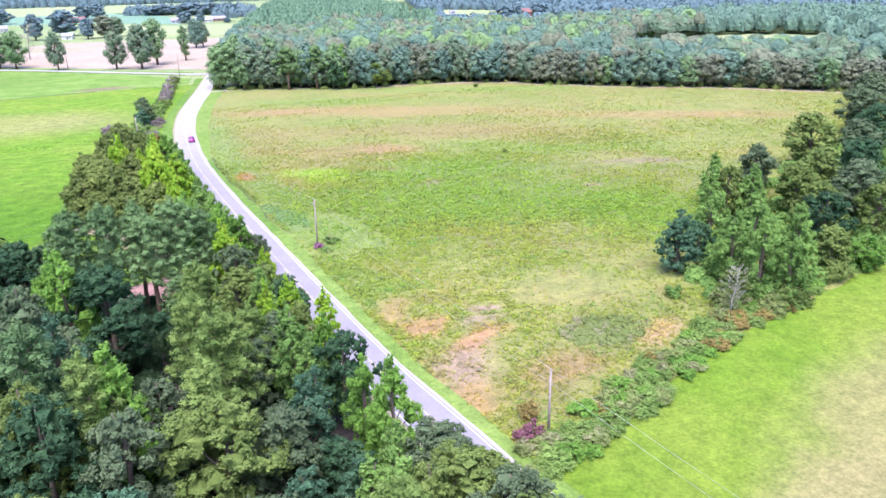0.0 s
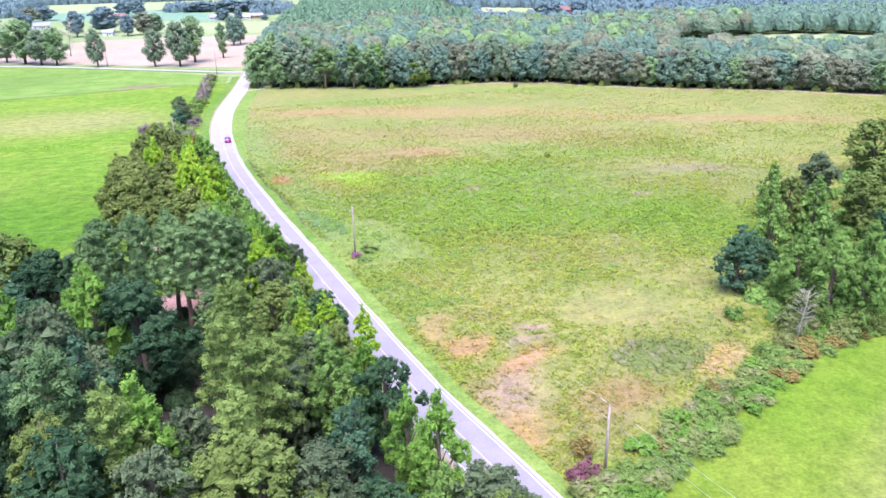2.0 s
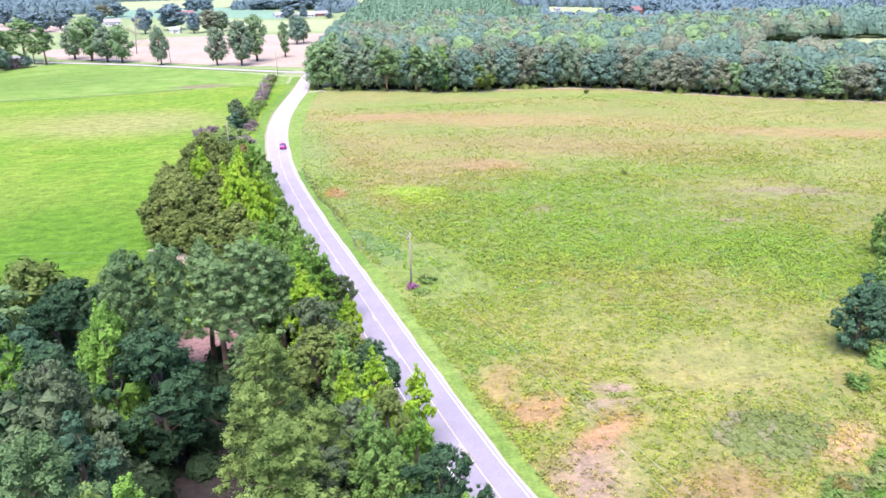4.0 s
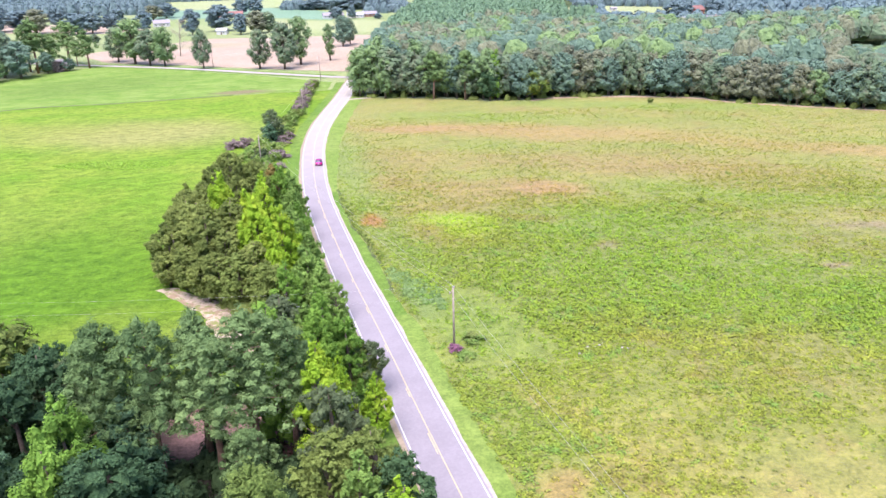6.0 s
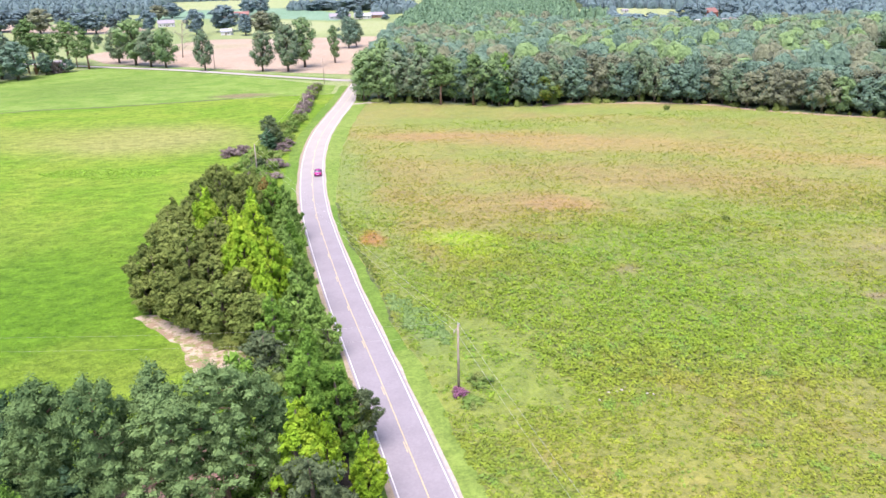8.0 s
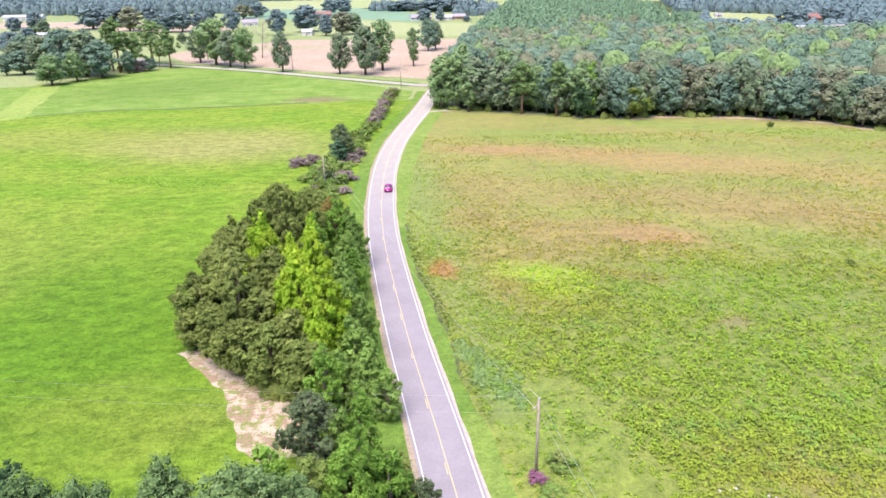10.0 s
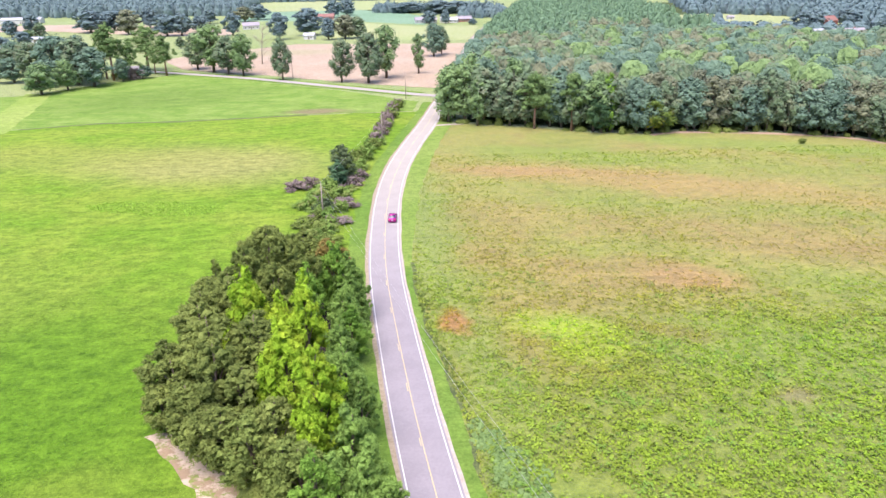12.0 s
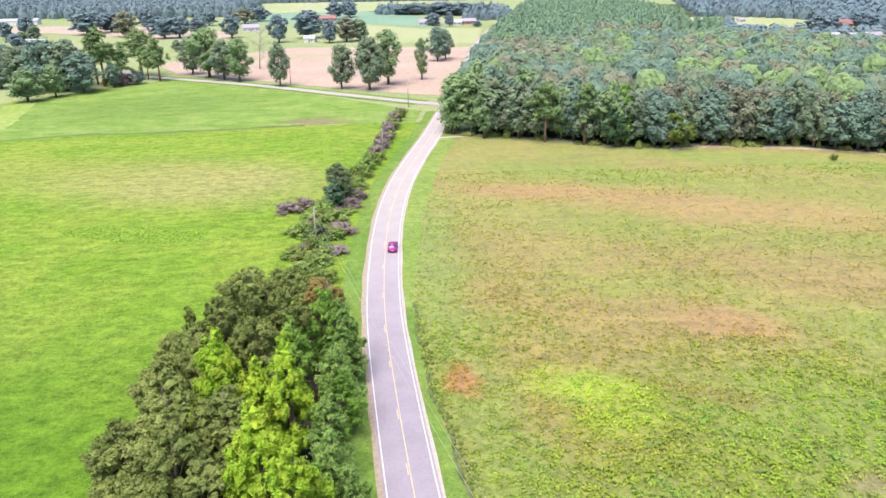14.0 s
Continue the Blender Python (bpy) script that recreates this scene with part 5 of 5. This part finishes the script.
tagged(part("ditch", ribbon(ditch_line, -0.12, 0.12, 0.006, 0.35, 0.004, 12), plain("dark_ditch_weeds", (0.045, 0.065, 0.024), (0.13, 0.16, 0.05), 0.5, 0.95)), "dark weedy ditch beside the verge", "ditch", kind="structure")
canopy("ditch_weeds", "dark tangled weeds along the ditch", scatter(150, -2, 12, 84, 128, lambda x, y: abs(x - road_x(y) - np.interp(y, *VERGE) - 1.0) < 0.5 + 0.5 * noise.noise(Vector((y * 0.3, 0, 2))), 48, 0.45), "olive", 60, 0.30, 49, (0.2, 0.5), (0.15, 0.5), stem=0.05)
mat_stone = plain("pale_stone", (0.33, 0.30, 0.26), (0.46, 0.43, 0.39), 3.0, 0.9, relief=0.02)
for k, (x, y) in enumerate(((30.3, 46.6), (31.3, 46.6), (32.1, 46.8), (33.0, 46.2), (34.9, 45.5), (28.6, 45.2), (35.6, 45.2), (32.6, 47.4))):
    bm = bmesh.new()
    bmesh.ops.create_icosphere(bm, subdivisions=2, radius=0.19)
    for v in bm.verts:
        v.co *= 1 + 0.35 * noise.noise(v.co * 4 + Vector((k, 0, 0)))
        v.co.z *= 0.6
    stone = part("stone", bm, mat_stone)
    stone.matrix_basis = pose(x, y, 0.02, 0, 0, 50 * k) @ Matrix.Diagonal((1 + 0.1 * (k % 3), 0.8 + 0.1 * (k % 4), 1, 1))
    tagged(stone, "pale rock lying among meadow weeds", "stone", "field stones")

# ---- weeds and grass as masses ----
def tufts(r, x, y, height, spread, per, slim):
    """Leafy tufts: per leaves leaning outwards at each spot."""
    n = len(x)
    a = (np.tile(np.arange(per) * 2 * np.pi / per, n) + np.repeat(r.uniform(0, 6.28, n), per)) + r.normal(size=n * per) * 0.35
    out = np.stack([np.cos(a), np.sin(a)], -1)
    h = np.repeat(height, per) * r.uniform(0.6, 1.25, n * per)
    sp = np.repeat(spread, per) * r.uniform(0.2, 1.0, n * per)
    base = np.stack([np.repeat(x, per) + out[:, 0] * sp * 0.4, np.repeat(y, per) + out[:, 1] * sp * 0.4, np.full(n * per, -0.06) + h * 0.1], -1)
    lean = r.uniform(0.8, 1.6, n * per) * h
    tip = base + np.stack([out[:, 0] * lean, out[:, 1] * lean, h * r.uniform(0.35, 0.85, n * per)], -1)
    w = h * slim * r.uniform(0.8, 1.4, n * per)
    side = np.stack([-out[:, 1] * w, out[:, 0] * w, np.zeros(n * per)], -1)
    return np.stack([base + side, base - side, tip], axis=1)


def clumps(r, x, y, height, radius, per):
    """Bushy weeds: per small leaves over a low dome at each spot, facing outwards and up."""
    n = len(x) * per
    d = units(r, n)
    d[:, 2] = np.abs(d[:, 2]) * 0.9 + 0.08
    h, rad = np.repeat(height, per), np.repeat(radius, per)
    q = r.uniform(0.75, 1.12, n)
    at = np.stack([np.repeat(x, per) + d[:, 0] * rad * q, np.repeat(y, per) + d[:, 1] * rad * q, d[:, 2] * h * q - 0.05], -1)
    return kites(r, at, d * np.array([0.8, 0.8, 1.0]) + 0.45 * units(r, n) + np.array([0, 0, 0.45]), 0.12 + 0.30 * rad, 0.6)


def value_noise(x, y, scale, seed):
    """Smooth noise between 0 and 1 for arrays of places."""
    r = np.random.default_rng(seed)
    g = r.random((64, 64))
    u, v = np.asarray(x) / scale + 1000, np.asarray(y) / scale + 1000
    i, j = np.floor(u).astype(int), np.floor(v).astype(int)
    fu, fv = u - i, v - j
    fu, fv = fu * fu * (3 - 2 * fu), fv * fv * (3 - 2 * fv)
    i0, i1, j0, j1 = i % 64, (i + 1) % 64, j % 64, (j + 1) % 64
    return (g[i0, j0] * (1 - fu) + g[i1, j0] * fu) * (1 - fv) + (g[i0, j1] * (1 - fu) + g[i1, j1] * fu) * fv


r = np.random.default_rng(77)
n = 112000
y = -25 + 240 * r.random(n) ** 1.7
x = road_x(y) + np.interp(y, *VERGE) + 0.5 + r.random(n) ** 1.15 * np.where(y > 60, 240, 150)
edge_y = np.interp(x, EDGE_X, EDGE_Y)
south = np.interp(x, [10, 31, 44, 61, 79, 100, 160, 330], [-34, -23, -16, -9, -4, 2, 20, 0])
ok = (y < edge_y - 1) & (y > south)
mown = ((x - 16) / 10) ** 2 + ((y - 55) / 14) ** 2 < 0.45 + 0.9 * value_noise(x, y, 4, 3)
bare = sum((((x - z[0]) / z[2]) ** 2 + ((y - z[1]) / z[3]) ** 2 < 0.7) for z in MEADOW_ZONES if z[5] in (ORANGE, TAN, PINK)) > 0
ok &= ~(mown & (r.random(n) < 0.8)) & ~(bare & (r.random(n) < 0.75)) & ((y < 118 + 30 * r.random(n)) | (r.random(n) < 0.5)) & ((y > 24) | (r.random(n) < 0.45))
x, y = x[ok], y[ok]
lush = value_noise(x, y, 16, 5) * 0.6 + value_noise(x, y, 5, 6) * 0.4
lush += 0.25 * sum((((x - z[0]) / z[2]) ** 2 + ((y - z[1]) / z[3]) ** 2 < 1) for z in MEADOW_ZONES if z[5] is LUSH)
keep = r.random(len(x)) < np.clip(lush * 1.6, 0.5, 0.95)
x, y, lush = x[keep], y[keep], lush[keep]
lush = np.clip(lush, 0, 1) * np.interp(y, [110, 150], [1.0, 0.6])
tagged(link_mesh("meadow_weeds", quads("meadow_weeds", clumps(r, x, y, 0.14 + 0.52 * lush ** 1.8, 0.20 + 0.42 * lush ** 1.5, 10)), mat_weeds), "knee-high yellow-green weeds covering the meadow", "weeds", kind="stuff")
n = 26000
y = 40 + 160 * r.random(n) ** 1.2
x = -14 - r.random(n) * (30 + 0.42 * y)
ok = ~((x > -34) & (y < 138) & (y > 56 - 1.1 * (x + 14))) & ~((x > -30) & (y < 48))
x, y = x[ok], y[ok]
patch = value_noise(x, y, 9, 8)
tagged(link_mesh("hay_tufts", quads("hay_tufts", tufts(r, x, y, 0.05 + 0.09 * patch, 0.2 + 0.35 * patch, 5, 0.55)), mat_west_blades), "short tufts of bright green grass in the hay field", "grass", kind="stuff")
x, y = r.uniform(-82, -42, 2600), r.uniform(161, 183, 2600)
ok = ((x + 62) / 17) ** 2 + ((y - 171.5 + 0.18 * (x + 62)) / 5.5) ** 2 < 0.5 + 0.9 * value_noise(x, y, 6, 9)
x, y = x[ok], y[ok]
tagged(link_mesh("leafy_crop", quads("leafy_crop", clumps(r, x, y, np.full(len(x), 0.16), np.full(len(x), 0.32), 6)), LEAF["crop"]), "patch of leafy green crop in the hay field", "crop", kind="stuff")


# ---- utility poles and wires ----
def utility_pole(x, y, h, turn, arm, label):
    ob = thing("utility_pole", label, "utility pole", "utility poles", at=(x, y, 0), turn=turn)
    bm = bmesh.new()
    tube(bm, [(0, 0, -0.3), (0, 0, h * 0.5), (0, 0, h)], [0.17, 0.145, 0.115], 12)
    part("shaft", bm, mat_pole, ob)
    tops = [(0.0, 0.0, h + 0.22)]
    if arm:
        bm = bmesh.new()
        box(bm, (-1.15, 0.12, h - 0.62), (1.15, 0.22, h - 0.50), 0.015)
        part("crossarm", bm, mat_pole, ob)
        for s in (-1, 1):
            bm = bmesh.new()
            tube(bm, [(s * 0.75, 0.17, h - 0.52), (0, 0.14, h - 1.15)], [0.02, 0.02], 5)
            part("brace", bm, mat_wire, ob)
        tops += [(-1.0, 0.17, h - 0.26), (1.0, 0.17, h - 0.26)]
    for p in tops:
        bm = bmesh.new()
        tube(bm, [(p[0], p[1], p[2] - 0.26), (p[0], p[1], p[2] - 0.14), (p[0], p[1], p[2] - 0.12), (p[0], p[1], p[2] - 0.04), (p[0], p[1], p[2])], [0.025, 0.03, 0.07, 0.06, 0.03], 10)
        part("insulator", bm, mat_insulator, ob)
    bm = bmesh.new()
    tube(bm, [(0.13, -0.05, h - 1.75), (0.34, -0.05, h - 1.75)], [0.02, 0.02], 5)
    part("bracket", bm, mat_wire, ob)
    m = pose(x, y, 0, 0, 0, turn)
    return [tuple(m @ Vector(p)) for p in tops] + [tuple(m @ Vector((0.30, -0.05, h - 1.75)))]


def wire(a, b, sag, radius=0.013):
    bm = bmesh.new()
    pts = []
    for k in range(17):
        u = k / 16
        p = Vector(a).lerp(Vector(b), u)
        p.z -= sag * 4 * u * (1 - u)
        pts.append(p)
    tube(bm, pts, [radius] * len(pts), 5)
    tagged(part("power_line", bm, mat_wire), "thin grey overhead power line strung between poles", "power line", "power lines")


P0 = utility_pole(38, -88, 9.0, 0, False, "plain weathered wooden utility pole")
P1 = utility_pole(23.9, -21.0, 8.6, 0, False, "plain weathered wooden utility pole in brush")
P2 = utility_pole(12.0, 50.0, 9.45, 62, True, "weathered wooden utility pole with crossarm in the meadow")
P3 = utility_pole(-21.0, 160.0, 8.2, 62, False, "weathered wooden utility pole in roadside brush")
P4 = utility_pole(-10.5, 236.2, 8.0, 0, False, "weathered wooden utility pole in roadside brush")
P5 = utility_pole(-3.3, 314.4, 11.0, 0, False, "tall wooden utility pole at the road junction")
P6 = utility_pole(-59.7, 381.0, 8.5, 55, True, "wooden utility pole with crossarm beside the side road")
P7 = utility_pole(-78, 64.5, 9.0, 0, False, "plain wooden utility pole beyond the copse")
P8 = utility_pole(4.5, 445, 10.0, 0, False, "wooden utility pole beside the far road")
for a, b, s in ((P0[0], P1[0], 0.9), (P0[-1], P1[-1], 1.0), (P1[0], P2[0], 0.9), (P1[-1], P2[-1], 1.1), (P2[0], P3[0], 1.2), (P2[1], P3[-1], 1.2), (P3[0], P4[0], 0.9), (P4[0], P5[0], 0.9), (P5[0], P6[0], 1.0), (P5[0], P8[0], 1.2)):
    wire(a, b, s)
for a, b in ((P2[2], P7[0]), (P2[-1], P7[-1])):
    wire(a, b, 0.9, 0.006)


# ---- far houses ----
mat_brick = plain("brown_brick", (0.30, 0.15, 0.11), (0.40, 0.22, 0.17), 1.0, 0.9)
mat_siding = plain("white_siding", (0.50, 0.50, 0.48), (0.62, 0.61, 0.59), 1.0, 0.7)
mat_red_wall = plain("red_barn_paint", (0.24, 0.08, 0.07), (0.30, 0.12, 0.10), 1.0, 0.8)
mat_roof = plain("grey_shingle", (0.24, 0.22, 0.24), (0.34, 0.31, 0.33), 1.2, 0.9)
mat_tin = plain("pale_tin_roof", (0.42, 0.43, 0.45), (0.54, 0.55, 0.57), 1.0, 0.45, 0.4)
mat_red_roof = plain("rusty_roof", (0.22, 0.11, 0.09), (0.28, 0.15, 0.125), 1.0, 0.8)
mat_door = plain("dark_door", (0.10, 0.07, 0.05), (0.16, 0.11, 0.08), 2.0, 0.6)
mat_pane = plain("window_glass", (0.03, 0.035, 0.04), (0.05, 0.055, 0.06), 2.0, 0.08, spec=0.6)


def house(name, x, y, turn, w, d, wall_h, roof_h, wall_mat, roof_mat, label, windows=4, chimney=False):
    ob = thing(name, label, "house" if name == "house" else "outbuilding", at=(x, y, 0), turn=turn)
    bm = bmesh.new()
    prof = [(-d / 2, -0.2), (d / 2, -0.2), (d / 2, wall_h), (0, wall_h + roof_h), (-d / 2, wall_h)]
    ends = [[bm.verts.new((s * w / 2, a, b)) for a, b in prof] for s in (-1, 1)]
    bm.faces.new(ends[0][::-1])
    bm.faces.new(ends[1])
    for k in range(5):
        bm.faces.new((ends[0][k], ends[0][(k + 1) % 5], ends[1][(k + 1) % 5], ends[1][k]))
    bmesh.ops.recalc_face_normals(bm, faces=bm.faces)
    part("wall", bm, wall_mat, ob)
    bm = bmesh.new()
    e, t = 0.5, 0.18
    slope = roof_h / (d / 2)
    for s in (-1, 1):
        lo = (s * (d / 2 + e), wall_h - e * slope + 0.02)
        hi = (0, wall_h + roof_h + 0.02)
        q = [bm.verts.new((u * (w / 2 + e), a, b + v)) for v in (0, t) for u, (a, b) in ((-1, lo), (1, lo), (1, hi), (-1, hi))]
        for f in ((0, 1, 2, 3), (4, 5, 6, 7), (0, 1, 5, 4), (1, 2, 6, 5), (2, 3, 7, 6), (3, 0, 4, 7)):
            bm.faces.new([q[k] for k in f])
    bmesh.ops.recalc_face_normals(bm, faces=bm.faces)
    part("roof", bm, roof_mat, ob)
    bm = bmesh.new()
    box(bm, (-0.5, -d / 2 - 0.05, 0), (0.5, -d / 2 + 0.03, 2.05), 0.01)
    part("door", bm, mat_door, ob)
    for k in range(windows):
        u = (k + 0.5) / windows * w - w / 2
        if abs(u) < 1.3:
            u += 1.8
        win = part("window", (lambda b: (box(b, (u - 0.6, -d / 2 - 0.06, 0.9), (u + 0.6, -d / 2 + 0.03, 2.1), 0.01), b)[1])(bmesh.new()), mat_siding, ob)
        part("pane", (lambda b: (box(b, (u - 0.5, -d / 2 - 0.075, 1.0), (u + 0.5, -d / 2 - 0.05, 2.0)), b)[1])(bmesh.new()), mat_pane, win)
    if chimney:
        bm = bmesh.new()
        box(bm, (w * 0.2 - 0.4, -0.4, wall_h), (w * 0.2 + 0.4, 0.4, wall_h + roof_h + 0.9), 0.02)
        part("chimney", bm, mat_brick, ob)
    return ob


house("house", 306, 531, 8, 24, 9, 2.7, 2.3, mat_brick, mat_roof, "long brick ranch house with a grey roof", 6, True)
house("shed", 290, 541, 20, 9, 6, 2.6, 1.6, mat_siding, mat_tin, "white shed beside a far house", 1)
house("barn", 337, 615, 25, 12, 9, 4.2, 3.2, mat_red_wall, mat_red_roof, "red wooden barn among trees", 2)
house("house", 14, 733, 5, 20, 9, 2.7, 2.4, mat_siding, mat_roof, "white house among far trees", 5)
house("house", 36, 728, -10, 16, 8, 2.7, 2.2, mat_siding, mat_tin, "white house with a pale roof", 4)
house("house", 50, 738, 12, 14, 8, 2.7, 2.2, mat_brick, mat_roof, "small brick house beside the far road", 4)
house("shed", -290, 609, 10, 22, 8, 2.8, 1.4, mat_siding, mat_tin, "long white farm shed", 2)
house("shed", -408, 835, 5, 40, 12, 4.0, 2.0, mat_siding, mat_tin, "long pale farm building in the distance", 3)
house("house", -143, 700, 15, 14, 9, 3.2, 2.4, mat_siding, mat_roof, "white farmhouse among big trees", 4)
house("shed", -77, 590, -10, 8, 6, 3.0, 1.6, mat_siding, mat_tin, "small white shed under a tree", 1)
house("barn", -92, 806, 4, 26, 9, 3.0, 2.4, mat_brick, mat_red_roof, "long building with a rusty red roof", 5)
house("house", -146, 405, 24, 11, 7, 2.6, 2.0, mat_brick, mat_roof, "low brick house behind shrubs", 4)
house("shed", 292, 700, 0, 6, 4, 2.2, 1.0, mat_siding, mat_roof, "small shed in a clearing pasture", 1)


# ---- car ----
mat_car = plain("magenta_car_paint", (0.30, 0.012, 0.17), (0.34, 0.016, 0.20), 1.0, 0.25, 0.3, spec=0.6)
mat_car_glass = plain("car_glass", (0.03, 0.035, 0.05), (0.05, 0.055, 0.07), 1.0, 0.05, spec=0.8)
mat_tyre = plain("tyre_rubber", (0.02, 0.02, 0.02), (0.035, 0.035, 0.035), 6.0, 0.85)
mat_rim = plain("alloy_rim", (0.45, 0.45, 0.46), (0.56, 0.56, 0.57), 3.0, 0.3, 0.8)
mat_tail = plain("tail_light_red", (0.5, 0.02, 0.02), (0.6, 0.03, 0.03), 2.0, 0.2)
mat_head = plain("headlight_lens", (0.7, 0.7, 0.72), (0.8, 0.8, 0.82), 2.0, 0.1)


def loft(bm, sections):
    """Closed loops of equal length joined into a skin, capped at both ends."""
    rows = [[bm.verts.new(p) for p in s] for s in sections]
    n = len(rows[0])
    for a, b in zip(rows, rows[1:]):
        for k in range(n):
            bm.faces.new((a[k], a[(k + 1) % n], b[(k + 1) % n], b[k])).smooth = True
    bm.faces.new(rows[0][::-1])
    bm.faces.new(rows[-1])
    bmesh.ops.recalc_face_normals(bm, faces=bm.faces)


def hoop(y, half, lo, hi, cut):
    return [(-half, y, lo + cut), (-half, y, hi - cut), (-half + cut, y, hi), (half - cut, y, hi), (half, y, hi - cut), (half, y, lo + cut), (half - cut, y, lo), (-half + cut, y, lo)]


def sedan(x, y, turn):
    ob = thing("car", "magenta red four-door sedan standing in its lane", "car", at=(x, y, 0.036), turn=turn)
    bm = bmesh.new()
    loft(bm, [hoop(-2.38, 0.72, 0.36, 0.80, 0.10), hoop(-2.28, 0.85, 0.28, 0.96, 0.12), hoop(-1.55, 0.91, 0.20, 1.00, 0.12), hoop(-0.2, 0.92, 0.20, 0.98, 0.12), hoop(1.0, 0.91, 0.20, 0.94, 0.12), hoop(2.0, 0.87, 0.22, 0.84, 0.14), hoop(2.38, 0.74, 0.32, 0.70, 0.14)])
    part("body", bm, mat_car, ob)
    bm = bmesh.new()
    loft(bm, [hoop(-1.72, 0.72, 0.94, 1.00, 0.02), hoop(-1.05, 0.66, 0.94, 1.38, 0.10), hoop(-0.3, 0.66, 0.94, 1.45, 0.12), hoop(0.25, 0.66, 0.93, 1.42, 0.12), hoop(1.12, 0.74, 0.90, 0.96, 0.02)])
    part("cabin_glass", bm, mat_car_glass, ob, "dark tinted car windows")
    bm = bmesh.new()
    loft(bm, [hoop(-1.10, 0.56, 1.37, 1.41, 0.015), hoop(-0.3, 0.60, 1.43, 1.475, 0.02), hoop(0.30, 0.57, 1.40, 1.44, 0.015)])
    part("roof", bm, mat_car, ob)
    for s in (-1, 1):
        for py in (-1.42, 1.45):
            bm = bmesh.new()
            tube(bm, [(s * 0.72, py, 0.33), (s * 0.75, py, 0.33), (s * 0.92, py, 0.33), (s * 0.945, py, 0.33)], [0.29, 0.33, 0.33, 0.30], 18)
            wheel = part("wheel", bm, mat_tyre, ob, "black rubber tyre")
            bm = bmesh.new()
            tube(bm, [(s * 0.93, py, 0.33), (s * 0.955, py, 0.33)], [0.22, 0.19], 14)
            part("rim", bm, mat_rim, wheel, "silver alloy rim")
        bm = bmesh.new()
        box(bm, (s * 0.62 - 0.18, -2.40, 0.70), (s * 0.62 + 0.18, -2.24, 0.86), 0.03)
        part("tail_light", bm, mat_tail, ob, "red tail light")
        bm = bmesh.new()
        box(bm, (s * 0.62 - 0.16, 2.22, 0.58), (s * 0.62 + 0.16, 2.36, 0.70), 0.03)
        part("headlight", bm, mat_head, ob, "clear headlight")
        bm = bmesh.new()
        box(bm, (s * 0.98 - 0.09, 0.72, 0.95), (s * 0.98 + 0.09, 0.88, 1.07), 0.03)
        part("mirror", bm, mat_car, ob)
    bm = bmesh.new()
    box(bm, (-0.26, -2.42, 0.55), (0.26, -2.385, 0.66), 0.005)
    part("number_plate", bm, mat_siding, ob, "blank pale number plate")
    return ob


sedan(road_x(158) + 1.6, 158, -1.0)
